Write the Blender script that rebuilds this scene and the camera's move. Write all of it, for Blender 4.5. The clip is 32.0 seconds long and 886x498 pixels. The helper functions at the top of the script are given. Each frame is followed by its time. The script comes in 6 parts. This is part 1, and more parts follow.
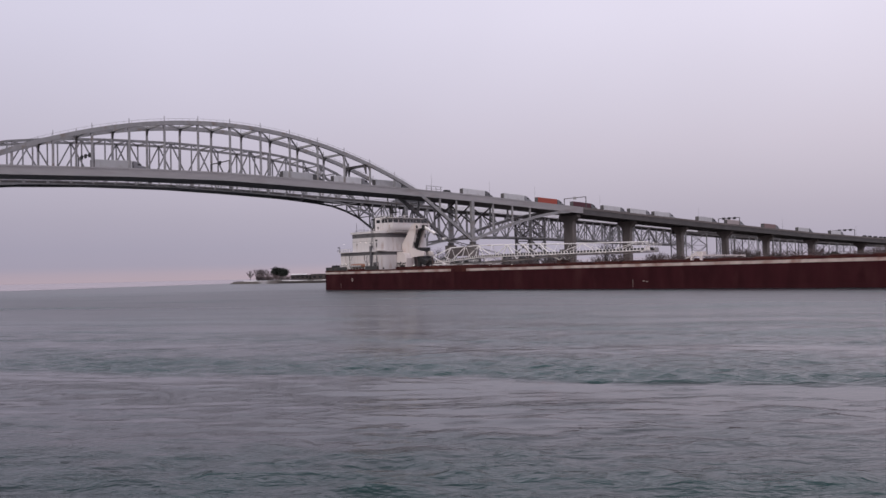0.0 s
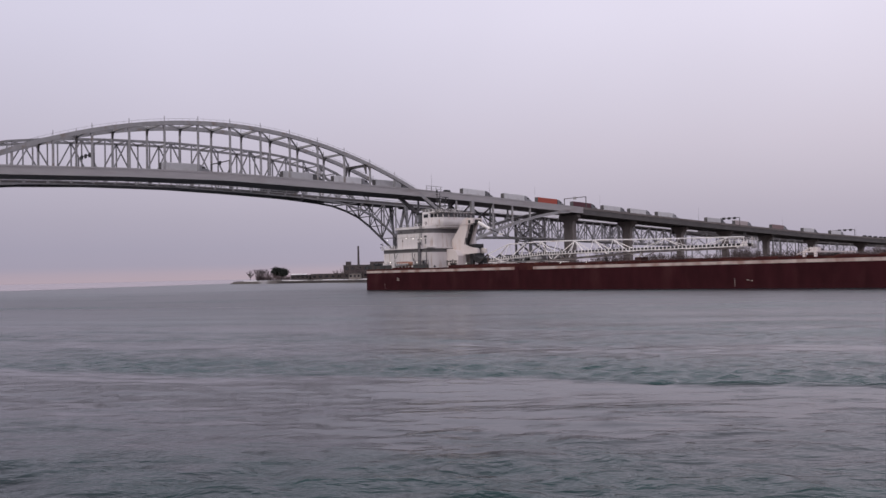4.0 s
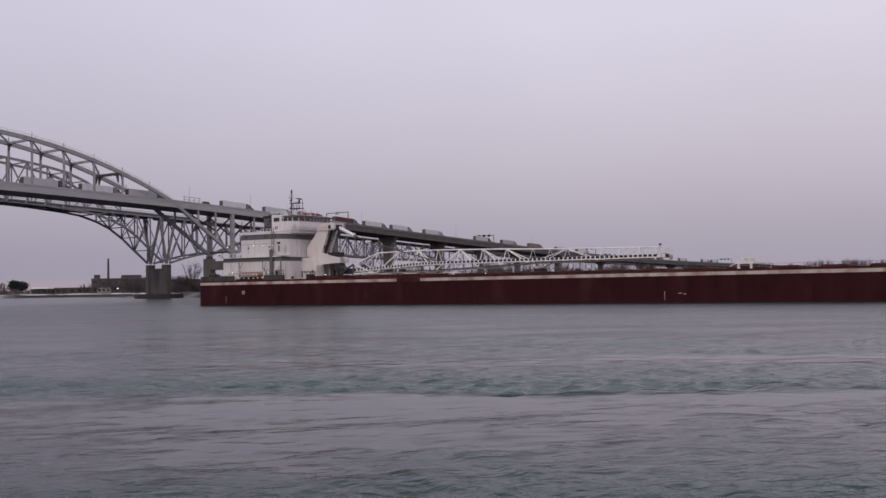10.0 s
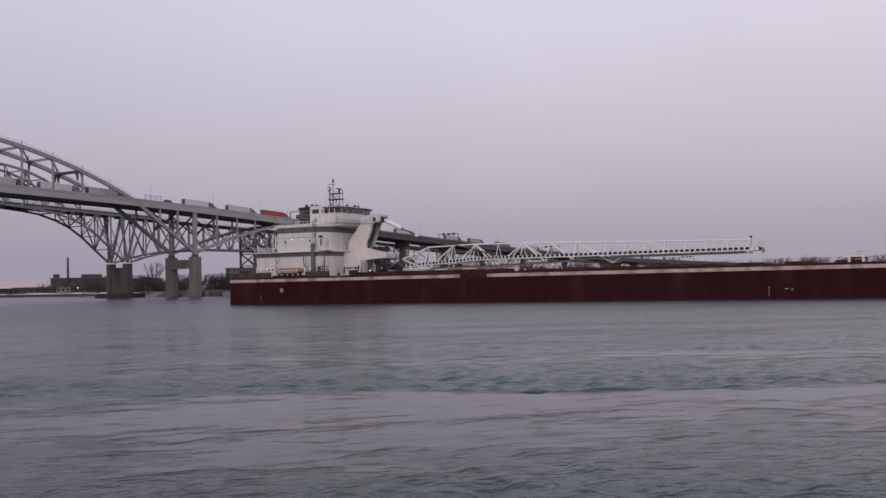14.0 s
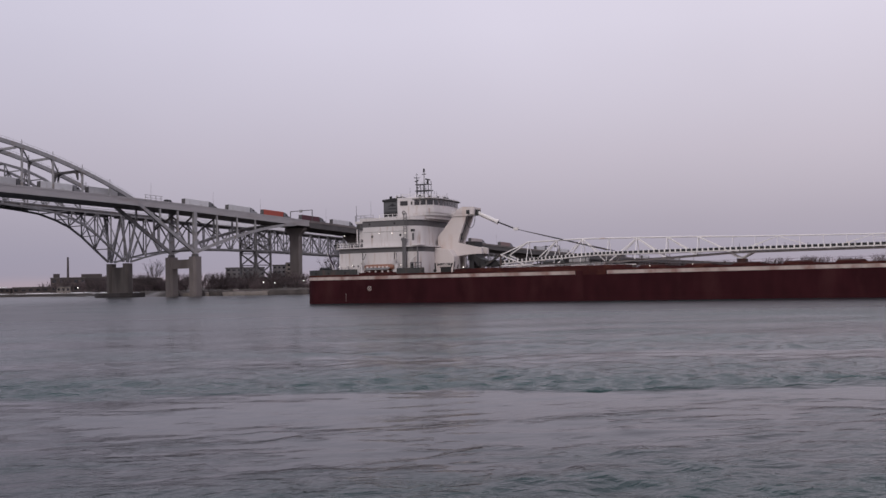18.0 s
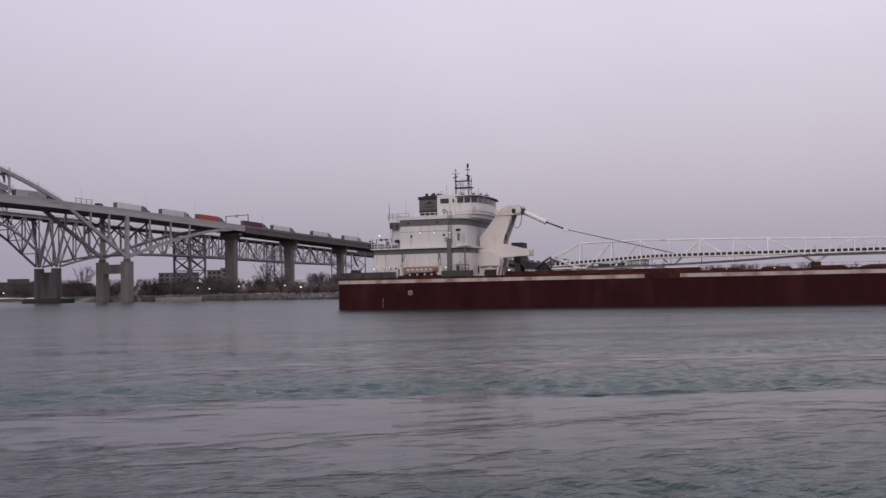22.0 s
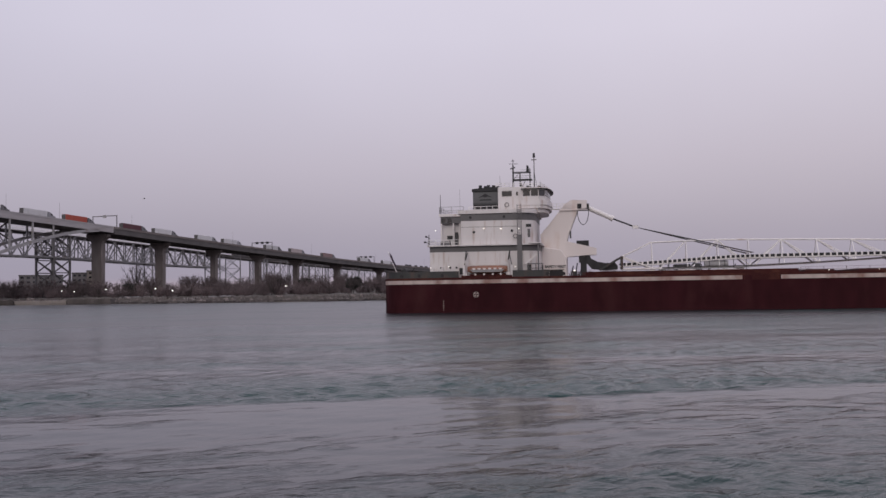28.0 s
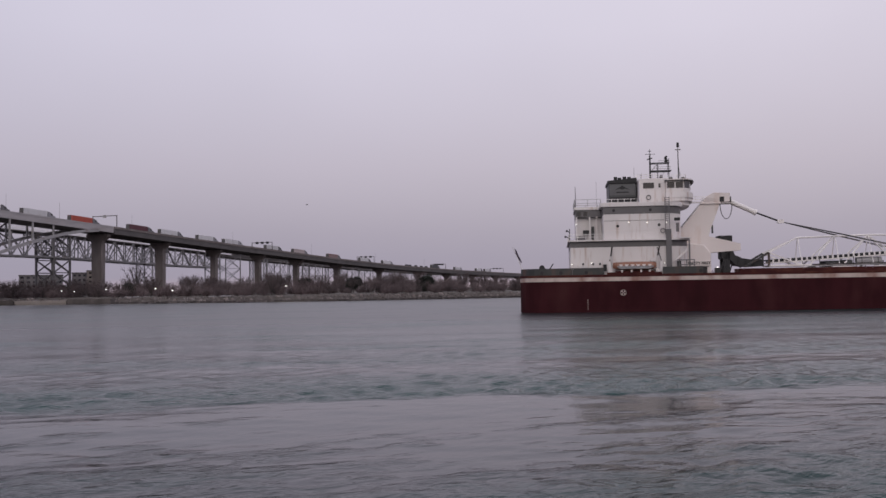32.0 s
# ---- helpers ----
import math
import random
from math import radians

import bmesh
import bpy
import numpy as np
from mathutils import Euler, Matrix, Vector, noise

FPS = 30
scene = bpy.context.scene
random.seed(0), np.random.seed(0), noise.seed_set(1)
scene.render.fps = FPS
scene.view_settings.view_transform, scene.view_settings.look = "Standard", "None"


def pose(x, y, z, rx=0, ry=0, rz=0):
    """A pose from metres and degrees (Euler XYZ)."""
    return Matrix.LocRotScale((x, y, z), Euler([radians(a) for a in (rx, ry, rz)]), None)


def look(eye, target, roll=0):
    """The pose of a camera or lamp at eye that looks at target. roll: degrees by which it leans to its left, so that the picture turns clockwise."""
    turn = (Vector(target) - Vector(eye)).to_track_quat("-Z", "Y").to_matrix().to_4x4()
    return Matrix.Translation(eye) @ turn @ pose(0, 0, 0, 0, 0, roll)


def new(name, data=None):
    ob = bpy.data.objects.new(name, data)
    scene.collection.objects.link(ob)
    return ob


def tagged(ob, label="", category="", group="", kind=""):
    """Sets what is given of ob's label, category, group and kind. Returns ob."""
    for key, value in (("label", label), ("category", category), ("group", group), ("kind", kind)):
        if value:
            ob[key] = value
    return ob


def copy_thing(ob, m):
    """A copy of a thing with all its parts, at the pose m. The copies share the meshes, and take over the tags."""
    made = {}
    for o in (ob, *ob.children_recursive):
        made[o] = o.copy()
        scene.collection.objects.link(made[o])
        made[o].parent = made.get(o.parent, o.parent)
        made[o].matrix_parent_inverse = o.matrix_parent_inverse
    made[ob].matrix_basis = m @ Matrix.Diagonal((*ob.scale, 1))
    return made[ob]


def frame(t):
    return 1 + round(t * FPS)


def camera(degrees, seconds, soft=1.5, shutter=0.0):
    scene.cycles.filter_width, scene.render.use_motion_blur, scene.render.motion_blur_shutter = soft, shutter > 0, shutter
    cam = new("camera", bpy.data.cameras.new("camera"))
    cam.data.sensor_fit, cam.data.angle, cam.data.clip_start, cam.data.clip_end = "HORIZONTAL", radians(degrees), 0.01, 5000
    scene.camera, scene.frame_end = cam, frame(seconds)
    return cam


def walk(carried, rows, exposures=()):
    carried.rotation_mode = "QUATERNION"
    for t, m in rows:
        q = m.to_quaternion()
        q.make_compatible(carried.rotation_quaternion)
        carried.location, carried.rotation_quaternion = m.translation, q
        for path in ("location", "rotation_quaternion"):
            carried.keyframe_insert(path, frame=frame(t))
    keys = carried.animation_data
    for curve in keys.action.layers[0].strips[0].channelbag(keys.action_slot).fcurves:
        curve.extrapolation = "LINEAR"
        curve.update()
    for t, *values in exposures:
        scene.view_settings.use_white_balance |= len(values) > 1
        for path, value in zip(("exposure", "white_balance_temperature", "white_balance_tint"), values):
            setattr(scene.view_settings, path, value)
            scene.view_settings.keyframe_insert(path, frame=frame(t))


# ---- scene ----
cam = camera(50.61, 32.0)
PATH = [
    (0, pose(0, 0, 4.6, 91.550, 1.250, 0.000)),
    (8.3, pose(0, 0, 4.6, 91.549, 1.250, 0.003)),
    (8.5, pose(0, 0, 4.6, 91.443, 1.250, -0.041)),
    (9, pose(0, 0, 4.6, 91.705, 1.183, -4.788)),
    (9.5, pose(0, 0, 4.6, 92.186, 1.117, -9.149)),
    (10, pose(0, 0, 4.6, 92.154, 1.050, -14.500)),
    (10.5, pose(0, 0, 4.6, 92.281, 1.149, -16.222)),
    (11, pose(0, 0, 4.6, 92.371, 1.249, -17.137)),
    (11.5, pose(0, 0, 4.6, 92.461, 1.249, -16.910)),
    (12, pose(0, 0, 4.6, 92.354, 1.249, -16.727)),
    (12.5, pose(0, 0, 4.6, 92.245, 1.249, -16.685)),
    (13, pose(0, 0, 4.6, 92.147, 1.249, -16.663)),
    (13.5, pose(0, 0, 4.6, 92.122, 1.249, -16.655)),
    (14, pose(0, 0, 4.6, 92.006, 1.249, -16.658)),
    (14.5, pose(0, 0, 4.6, 91.986, 1.249, -16.663)),
    (16.5, pose(0, 0, 4.6, 91.987, 1.249, -16.656)),
    (21.6, pose(0, 0, 4.6, 91.977, 1.249, -16.662)),
    (22, pose(0, 0, 4.6, 92.280, 1.125, -20.477)),
    (22.5, pose(0, 0, 4.6, 92.684, 1.000, -26.156)),
    (23, pose(0, 0, 4.6, 92.531, 0.876, -28.043)),
    (23.5, pose(0, 0, 4.6, 92.427, 0.876, -27.963)),
    (24, pose(0, 0, 4.6, 92.421, 0.876, -27.955)),
    (32, pose(0, 0, 4.6, 92.412, 0.876, -27.955)),
]
walk(cam, PATH, [(0, 0.0), (8.4, 0.0), (10.5, -0.22), (16, -0.21), (21, -0.16), (21.6, -0.16), (23, -0.25), (32, -0.25)])

# ---- world, sun ----
world = bpy.data.worlds.new("overcast_sky")
scene.world = world
world.use_nodes = True
wt = world.node_tree
wt.nodes.clear()


def build_sky():
    n, l = wt.nodes, wt.links
    out, bg = n.new("ShaderNodeOutputWorld"), n.new("ShaderNodeBackground")
    sky = n.new("ShaderNodeTexSky")
    sky.sky_type, sky.sun_disc = "NISHITA", False
    sky.sun_elevation, sky.sun_rotation = radians(32), radians(215)
    sky.dust_density, sky.air_density = 6.0, 1.5
    tc, sep = n.new("ShaderNodeTexCoord"), n.new("ShaderNodeSeparateXYZ")
    l.new(tc.outputs["Generated"], sep.inputs[0])
    ramp = n.new("ShaderNodeValToRGB")
    cr = ramp.color_ramp
    stops = [(0.0, (0.48, 0.385, 0.44)), (0.007, (0.46, 0.38, 0.445)), (0.014, (0.40, 0.362, 0.45)), (0.032, (0.40, 0.367, 0.46)), (0.06, (0.425, 0.388, 0.482)), (0.13, (0.525, 0.472, 0.575)),
             (0.26, (0.665, 0.615, 0.735)), (0.5, (0.80, 0.75, 0.88)), (1.0, (1.0, 0.96, 1.08))]
    while len(cr.elements) < len(stops):
        cr.elements.new(0.5)
    for e, (p, c) in zip(cr.elements, stops):
        e.position, e.color = p, (*c, 1)
    l.new(sep.outputs["Z"], ramp.inputs[0])
    # the cloud is thinner, and so brighter, towards the east
    east = n.new("ShaderNodeMapRange")
    for i, x in enumerate((-0.6, 0.6, 0.94, 1.12)):
        east.inputs[i + 1].default_value = x
    l.new(sep.outputs["X"], east.inputs[0])
    lift = n.new("ShaderNodeMath")
    lift.operation = "MULTIPLY"
    l.new(east.outputs[0], lift.inputs[0])
    # soft uneven cloud sheet
    cloud = n.new("ShaderNodeTexNoise")
    cloud.inputs["Scale"].default_value, cloud.inputs["Detail"].default_value = 1.6, 4
    l.new(tc.outputs["Generated"], cloud.inputs["Vector"])
    cm = n.new("ShaderNodeMapRange")
    cm.inputs[1].default_value, cm.inputs[2].default_value = 0.25, 0.75
    cm.inputs[3].default_value, cm.inputs[4].default_value = 0.93, 1.07
    l.new(cloud.outputs[0], cm.inputs[0])
    mul = n.new("ShaderNodeVectorMath")
    mul.operation = "SCALE"
    l.new(ramp.outputs[0], mul.inputs[0])
    l.new(cm.outputs[0], lift.inputs[1])
    l.new(lift.outputs[0], mul.inputs["Scale"])
    mix = n.new("ShaderNodeMix")
    mix.data_type = "RGBA"
    mix.inputs["Factor"].default_value = 0.02
    l.new(mul.outputs[0], mix.inputs["A"])
    l.new(sky.outputs[0], mix.inputs["B"])
    # bluish lilac in the west, plainer grey in the east
    tint, warm = n.new("ShaderNodeValToRGB"), n.new("ShaderNodeMix")
    tint.color_ramp.elements[0].position, tint.color_ramp.elements[0].color = 0.0, (0.975, 0.99, 1.015, 1)
    tint.color_ramp.elements[1].position, tint.color_ramp.elements[1].color = 1.0, (1.03, 1.015, 0.985, 1)
    reach = n.new("ShaderNodeMapRange")
    for i, x in enumerate((-0.5, 0.75, 0.0, 1.0)):
        reach.inputs[i + 1].default_value = x
    l.new(sep.outputs["X"], reach.inputs[0])
    l.new(reach.outputs[0], tint.inputs[0])
    warm.data_type, warm.blend_type = "RGBA", "MULTIPLY"
    warm.inputs["Factor"].default_value = 1.0
    l.new(mix.outputs["Result"], warm.inputs["A"])
    l.new(tint.outputs[0], warm.inputs["B"])
    l.new(warm.outputs["Result"], bg.inputs[0])
    bg.inputs[1].default_value = 1.0
    l.new(bg.outputs[0], out.inputs[0])


build_sky()
sun = new("sun", bpy.data.lights.new("sun", "SUN"))
sun.data.energy, sun.data.angle, sun.data.color = 0.5, radians(25), (1.0, 0.96, 0.92)
sun.matrix_world = look((-190, -70, 130), (60, 200, 0))


# ---- materials ----
def mat(name, color, rough=0.6, metal=0.0, var=0.15, scale=0.6, dirt=None, dirt_amt=0.0, dirt_scale=0.25, bump=0.0, bump_scale=4.0, stretch=(1, 1, 1), rnd=0.0, emit=None, spec=0.5):
    m = bpy.data.materials.new(name)
    m.use_nodes = True
    n, l = m.node_tree.nodes, m.node_tree.links
    b = n["Principled BSDF"]
    b.inputs["Roughness"].default_value, b.inputs["Metallic"].default_value = rough, metal
    b.inputs["Specular IOR Level"].default_value = spec
    tc, mp = n.new("ShaderNodeTexCoord"), n.new("ShaderNodeMapping")
    mp.inputs["Scale"].default_value = stretch
    l.new(tc.outputs["Object"], mp.inputs[0])
    n1 = n.new("ShaderNodeTexNoise")
    n1.inputs["Scale"].default_value, n1.inputs["Detail"].default_value = scale, 6
    l.new(mp.outputs[0], n1.inputs["Vector"])
    mr = n.new("ShaderNodeMapRange")
    mr.inputs[1].default_value, mr.inputs[2].default_value = 0.3, 0.7
    mr.inputs[3].default_value, mr.inputs[4].default_value = 1 - var, 1 + var
    l.new(n1.outputs[0], mr.inputs[0])
    sc = n.new("ShaderNodeVectorMath")
    sc.operation = "SCALE"
    sc.inputs[0].default_value = color
    l.new(mr.outputs[0], sc.inputs["Scale"])
    last = sc.outputs[0]
    if rnd:
        oi, rr, s2 = n.new("ShaderNodeObjectInfo"), n.new("ShaderNodeMapRange"), n.new("ShaderNodeVectorMath")
        rr.inputs[3].default_value, rr.inputs[4].default_value = 1 - rnd, 1 + rnd
        s2.operation = "SCALE"
        l.new(oi.outputs["Random"], rr.inputs[0])
        l.new(last, s2.inputs[0])
        l.new(rr.outputs[0], s2.inputs["Scale"])
        last = s2.outputs[0]
    if dirt:
        n2, r2, mx = n.new("ShaderNodeTexNoise"), n.new("ShaderNodeValToRGB"), n.new("ShaderNodeMix")
        n2.inputs["Scale"].default_value, n2.inputs["Detail"].default_value = dirt_scale, 8
        l.new(mp.outputs[0], n2.inputs["Vector"])
        r2.color_ramp.elements[0].position, r2.color_ramp.elements[1].position = 0.62 - 0.3 * dirt_amt, 0.78 - 0.2 * dirt_amt
        l.new(n2.outputs[0], r2.inputs[0])
        mx.data_type = "RGBA"
        l.new(r2.outputs[0], mx.inputs["Factor"])
        l.new(last, mx.inputs["A"])
        mx.inputs["B"].default_value = (*dirt, 1)
        last = mx.outputs["Result"]
    l.new(last, b.inputs["Base Color"])
    if bump:
        n3, bp = n.new("ShaderNodeTexNoise"), n.new("ShaderNodeBump")
        n3.inputs["Scale"].default_value, n3.inputs["Detail"].default_value = bump_scale, 5
        l.new(mp.outputs[0], n3.inputs["Vector"])
        l.new(n3.outputs[0], bp.inputs["Height"])
        bp.inputs["Strength"].default_value, bp.inputs["Distance"].default_value = bump, 0.1
        l.new(bp.outputs[0], b.inputs["Normal"])
    if emit:
        b.inputs["Emission Color"].default_value, b.inputs["Emission Strength"].default_value = (*emit[:3], 1), emit[3]
    return m


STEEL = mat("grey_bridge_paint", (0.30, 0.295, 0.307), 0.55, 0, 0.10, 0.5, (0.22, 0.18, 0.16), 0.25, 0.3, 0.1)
# darkened to hold the shade under the decks; also used for poles and gantries
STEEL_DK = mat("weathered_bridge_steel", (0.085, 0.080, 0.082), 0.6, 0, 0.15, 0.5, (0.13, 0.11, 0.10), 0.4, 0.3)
STEEL_OLD = mat("old_truss_paint", (0.22, 0.218, 0.23), 0.6, 0, 0.15, 0.4, (0.17, 0.15, 0.14), 0.35, 0.25)
# tower steel, darker than the truss paint
TOWER = mat("sooty_tower_steel", (0.125, 0.12, 0.125), 0.6, 0, 0.15, 0.4, (0.09, 0.08, 0.075), 0.35, 0.25)
FASCIA = mat("pale_fascia_paint", (0.37, 0.355, 0.368), 0.6, 0, 0.07, 0.3, (0.27, 0.24, 0.23), 0.2, 0.12, stretch=(0.4, 1, 2))
CONC = mat("pier_concrete", (0.170, 0.150, 0.146), 0.85, 0, 0.12, 0.3, (0.13, 0.112, 0.107), 0.5, 0.12, 0.3, 2.0, stretch=(1, 1, 0.35))
CONC_OLD = mat("old_pier_stone", (0.10, 0.088, 0.085), 0.9, 0, 0.12, 0.3, (0.055, 0.048, 0.047), 0.5, 0.12, 0.3, 2.0, stretch=(1, 1, 0.35))
CONC_G = mat("girder_concrete", (0.098, 0.092, 0.094), 0.85, 0, 0.12, 0.25, (0.075, 0.07, 0.072), 0.4, 0.1)
ASPH = mat("deck_asphalt", (0.05, 0.05, 0.052), 0.9, 0, 0.2, 0.8)
HULL = mat("oxide_red_hull", (0.034, 0.0082, 0.0110), 0.8, 0, 0.22, 0.6, (0.050, 0.016, 0.018), 0.30, 0.35, 0.15, 0.8, stretch=(0.55, 1, 0.22), spec=0.08)
HULL_TOP = mat("rusty_deck_edge", (0.046, 0.010, 0.010), 0.8, 0, 0.25, 0.3, (0.085, 0.03, 0.02), 0.45, 0.4, spec=0.2)
STRIPE = mat("stained_white_stripe", (0.47, 0.395, 0.365), 0.6, 0, 0.18, 0.9, (0.22, 0.11, 0.09), 0.55, 0.5, stretch=(0.6, 1, 0.4))
RUST = mat("rust_streak", (0.040, 0.012, 0.011), 0.75, 0, 0.3, 0.4, (0.07, 0.026, 0.018), 0.5, 0.5)
WHITE = mat("ship_white_paint", (0.63, 0.600, 0.600), 0.45, 0, 0.06, 0.3, (0.44, 0.35, 0.31), 0.20, 1.3, stretch=(1, 1, 0.12))
CREAM = mat("warm_white_plate", (0.67, 0.615, 0.605), 0.45, 0, 0.05, 0.2, (0.58, 0.47, 0.42), 0.10, 0.3, stretch=(1, 1, 0.35))
BAND = mat("grey_band_paint", (0.105, 0.100, 0.106), 0.5, 0, 0.1, 0.4)
BULW = mat("grey_green_bulwark", (0.036, 0.038, 0.038), 0.65, 0, 0.2, 0.5, (0.085, 0.05, 0.04), 0.4, 0.5, stretch=(1, 1, 0.4))
DARK = mat("dark_metal", (0.016, 0.016, 0.018), 0.65, 0.0, 0.2, 1.0)
BLACK = mat("soot_black", (0.015, 0.015, 0.017), 0.7, 0, 0.2, 1.0)
STACK = mat("stack_grey_paint", (0.040, 0.042, 0.046), 0.5, 0, 0.1, 0.4)
LOGO = mat("logo_pale_grey", (0.075, 0.077, 0.083), 0.5)
BOOMW = mat("boom_white_paint", (0.74, 0.715, 0.71), 0.45, 0, 0.06, 0.4, (0.5, 0.4, 0.35), 0.12, 0.4)
BELT = mat("belt_rubber", (0.02, 0.02, 0.022), 0.8)
WIN = mat("dark_window_glass", (0.02, 0.022, 0.026), 0.06, 0, 0.05, spec=0.8)
ORANGE = mat("lifeboat_orange", (0.25, 0.12, 0.078), 0.6, 0, 0.15, 0.8, (0.16, 0.09, 0.07), 0.35, 0.6)
YELLOW = mat("safety_yellow", (0.55, 0.42, 0.06), 0.5)
LIT = mat("deck_lamp", (0.9, 0.85, 0.75), 0.4, emit=(1.0, 0.93, 0.86, 2.6))
STREETLIT = mat("shore_lamp", (0.9, 0.88, 0.8), 0.4, emit=(1.0, 0.97, 0.9, 3.0))
TRK_W = mat("trailer_white", (0.55, 0.55, 0.57), 0.45, 0, 0.05, 0.4, (0.4, 0.39, 0.38), 0.2, 0.3, rnd=0.18)
TRK_O = mat("trailer_orange", (0.38, 0.065, 0.04), 0.5, 0, 0.08, 0.4, (0.26, 0.06, 0.045), 0.3, 0.4)
TRK_M = mat("trailer_maroon", (0.085, 0.018, 0.03), 0.45, 0, 0.06, 0.4)
TRK_R = mat("trailer_faded_red", (0.23, 0.15, 0.15), 0.5, 0, 0.06, 0.4)
TRK_P = mat("trailer_pinkish_white", (0.42, 0.36, 0.36), 0.5, 0, 0.06, 0.4)
TRK_K = mat("trailer_charcoal", (0.05, 0.052, 0.06), 0.5, 0, 0.06, 0.4)
CABS = mat("cab_paint", (0.17, 0.17, 0.185), 0.35, 0, 0.05, 0.5, rnd=0.75)
TYRE = mat("tyre_rubber", (0.02, 0.02, 0.02), 0.85)
SNOW = mat("thin_snow", (0.82, 0.81, 0.84), 0.8, 0, 0.06, 0.2)
# tone of the low sky: the far lake's reflection put in as colour
FAR_SHEEN = mat("thin_lake_ice", (0.36, 0.315, 0.345), 0.7, 0, 0.10, 0.02, (0.27, 0.25, 0.28), 0.3, 0.008)
GRASS = mat("winter_grass_ground", (0.06, 0.05, 0.042), 0.95, 0, 0.3, 0.05, (0.42, 0.41, 0.42), 0.12, 0.03, 0.4, 0.5)
ROCK = mat("riprap_stone", (0.15, 0.13, 0.125), 0.9, 0, 0.25, 0.5, (0.045, 0.036, 0.034), 0.5, 0.3, rnd=0.4)
WALLC = mat("seawall_concrete", (0.25, 0.225, 0.212), 0.9, 0, 0.15, 0.2, (0.2, 0.17, 0.15), 0.4, 0.1)
TIMBER = mat("dark_fender_timber", (0.045, 0.04, 0.04), 0.9, 0, 0.2, 0.5)
BARK = mat("bare_bark", (0.05, 0.042, 0.042), 0.95, 0, 0.25, 2.0)
# twig brown lightened and greyed, so the colour carries the distance haze
TWIG = mat("bare_twigs", (0.115, 0.088, 0.092), 0.95, 0, 0.2, 0.5, rnd=0.35)
EVERG = mat("evergreen_needles", (0.014, 0.019, 0.015), 0.9, 0, 0.3, 0.6)
BRICK = mat("factory_dark_brick", (0.066, 0.054, 0.054), 0.9, 0, 0.15, 0.1)
BLDG = mat("apartment_facade", (0.13, 0.123, 0.13), 0.85, 0, 0.1, 0.1)
BLDG2 = mat("pale_low_wall", (0.22, 0.195, 0.18), 0.85, 0, 0.1, 0.1)
ROOFM = mat("roofing_felt", (0.10, 0.095, 0.095), 0.9)
ORNG = mat("orange_barrier", (0.40, 0.14, 0.07), 0.7)


def water_material():
    m = bpy.data.materials.new("river_water")
    m.use_nodes = True
    n, l = m.node_tree.nodes, m.node_tree.links
    b = n["Principled BSDF"]
    b.inputs["IOR"].default_value = 1.33
    tc = n.new("ShaderNodeTexCoord")

    def noise_at(scale, detail, sx, sy, rot=0.0, dist=0.0):
        mp, t = n.new("ShaderNodeMapping"), n.new("ShaderNodeTexNoise")
        mp.inputs["Scale"].default_value, mp.inputs["Rotation"].default_value = (sx, sy, 1), (0, 0, radians(rot))
        t.inputs["Scale"].default_value, t.inputs["Detail"].default_value = scale, detail
        t.inputs["Distortion"].default_value = dist
        l.new(tc.outputs["Object"], mp.inputs[0])
        l.new(mp.outputs[0], t.inputs["Vector"])
        return t.outputs[0]

    def mapped(v, a, b_, c, d):
        r = n.new("ShaderNodeMapRange")
        for i, x in enumerate((a, b_, c, d)):
            r.inputs[i + 1].default_value = x
        l.new(v, r.inputs[0])
        return r.outputs[0]

    def maths(op, a, c):
        r = n.new("ShaderNodeMath")
        r.operation = op
        for i, x in enumerate((a, c)):
            if isinstance(x, float):
                r.inputs[i].default_value = x
            else:
                l.new(x, r.inputs[i])
        return r.outputs[0]

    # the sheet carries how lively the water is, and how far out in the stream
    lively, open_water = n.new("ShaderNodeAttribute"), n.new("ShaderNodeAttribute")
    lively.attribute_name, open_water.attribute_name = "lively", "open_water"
    flecks = noise_at(1.1, 4, 0.45, 1.0, 20, 0.2)
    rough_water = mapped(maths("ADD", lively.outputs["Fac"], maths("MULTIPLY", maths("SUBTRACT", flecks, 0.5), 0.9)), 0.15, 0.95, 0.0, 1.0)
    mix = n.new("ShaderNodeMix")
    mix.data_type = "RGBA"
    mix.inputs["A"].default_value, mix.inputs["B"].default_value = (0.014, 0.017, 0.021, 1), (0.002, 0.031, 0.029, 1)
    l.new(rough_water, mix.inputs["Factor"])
    l.new(mix.outputs["Result"], b.inputs["Base Color"])
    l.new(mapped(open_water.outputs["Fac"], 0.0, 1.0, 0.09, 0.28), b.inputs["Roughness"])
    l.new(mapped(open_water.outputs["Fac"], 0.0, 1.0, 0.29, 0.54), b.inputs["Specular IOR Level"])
    ripple = noise_at(1.3, 3, 0.55, 1.0, 24, 0.35)
    chop = noise_at(3.6, 3, 0.7, 1.0, 16, 0.4)
    fine = maths("ADD", maths("MULTIPLY", ripple, 0.022), maths("MULTIPLY", chop, 0.006))
    rough = maths("MULTIPLY", maths("ADD", maths("MULTIPLY", ripple, 0.20), maths("MULTIPLY", chop, 0.09)), rough_water)
    bp = n.new("ShaderNodeBump")
    bp.inputs["Strength"].default_value, bp.inputs["Distance"].default_value = 1.0, 1.0
    l.new(maths("ADD", fine, rough), bp.inputs["Height"])
    l.new(bp.outputs[0], b.inputs["Normal"])
    return m


WATER = water_material()


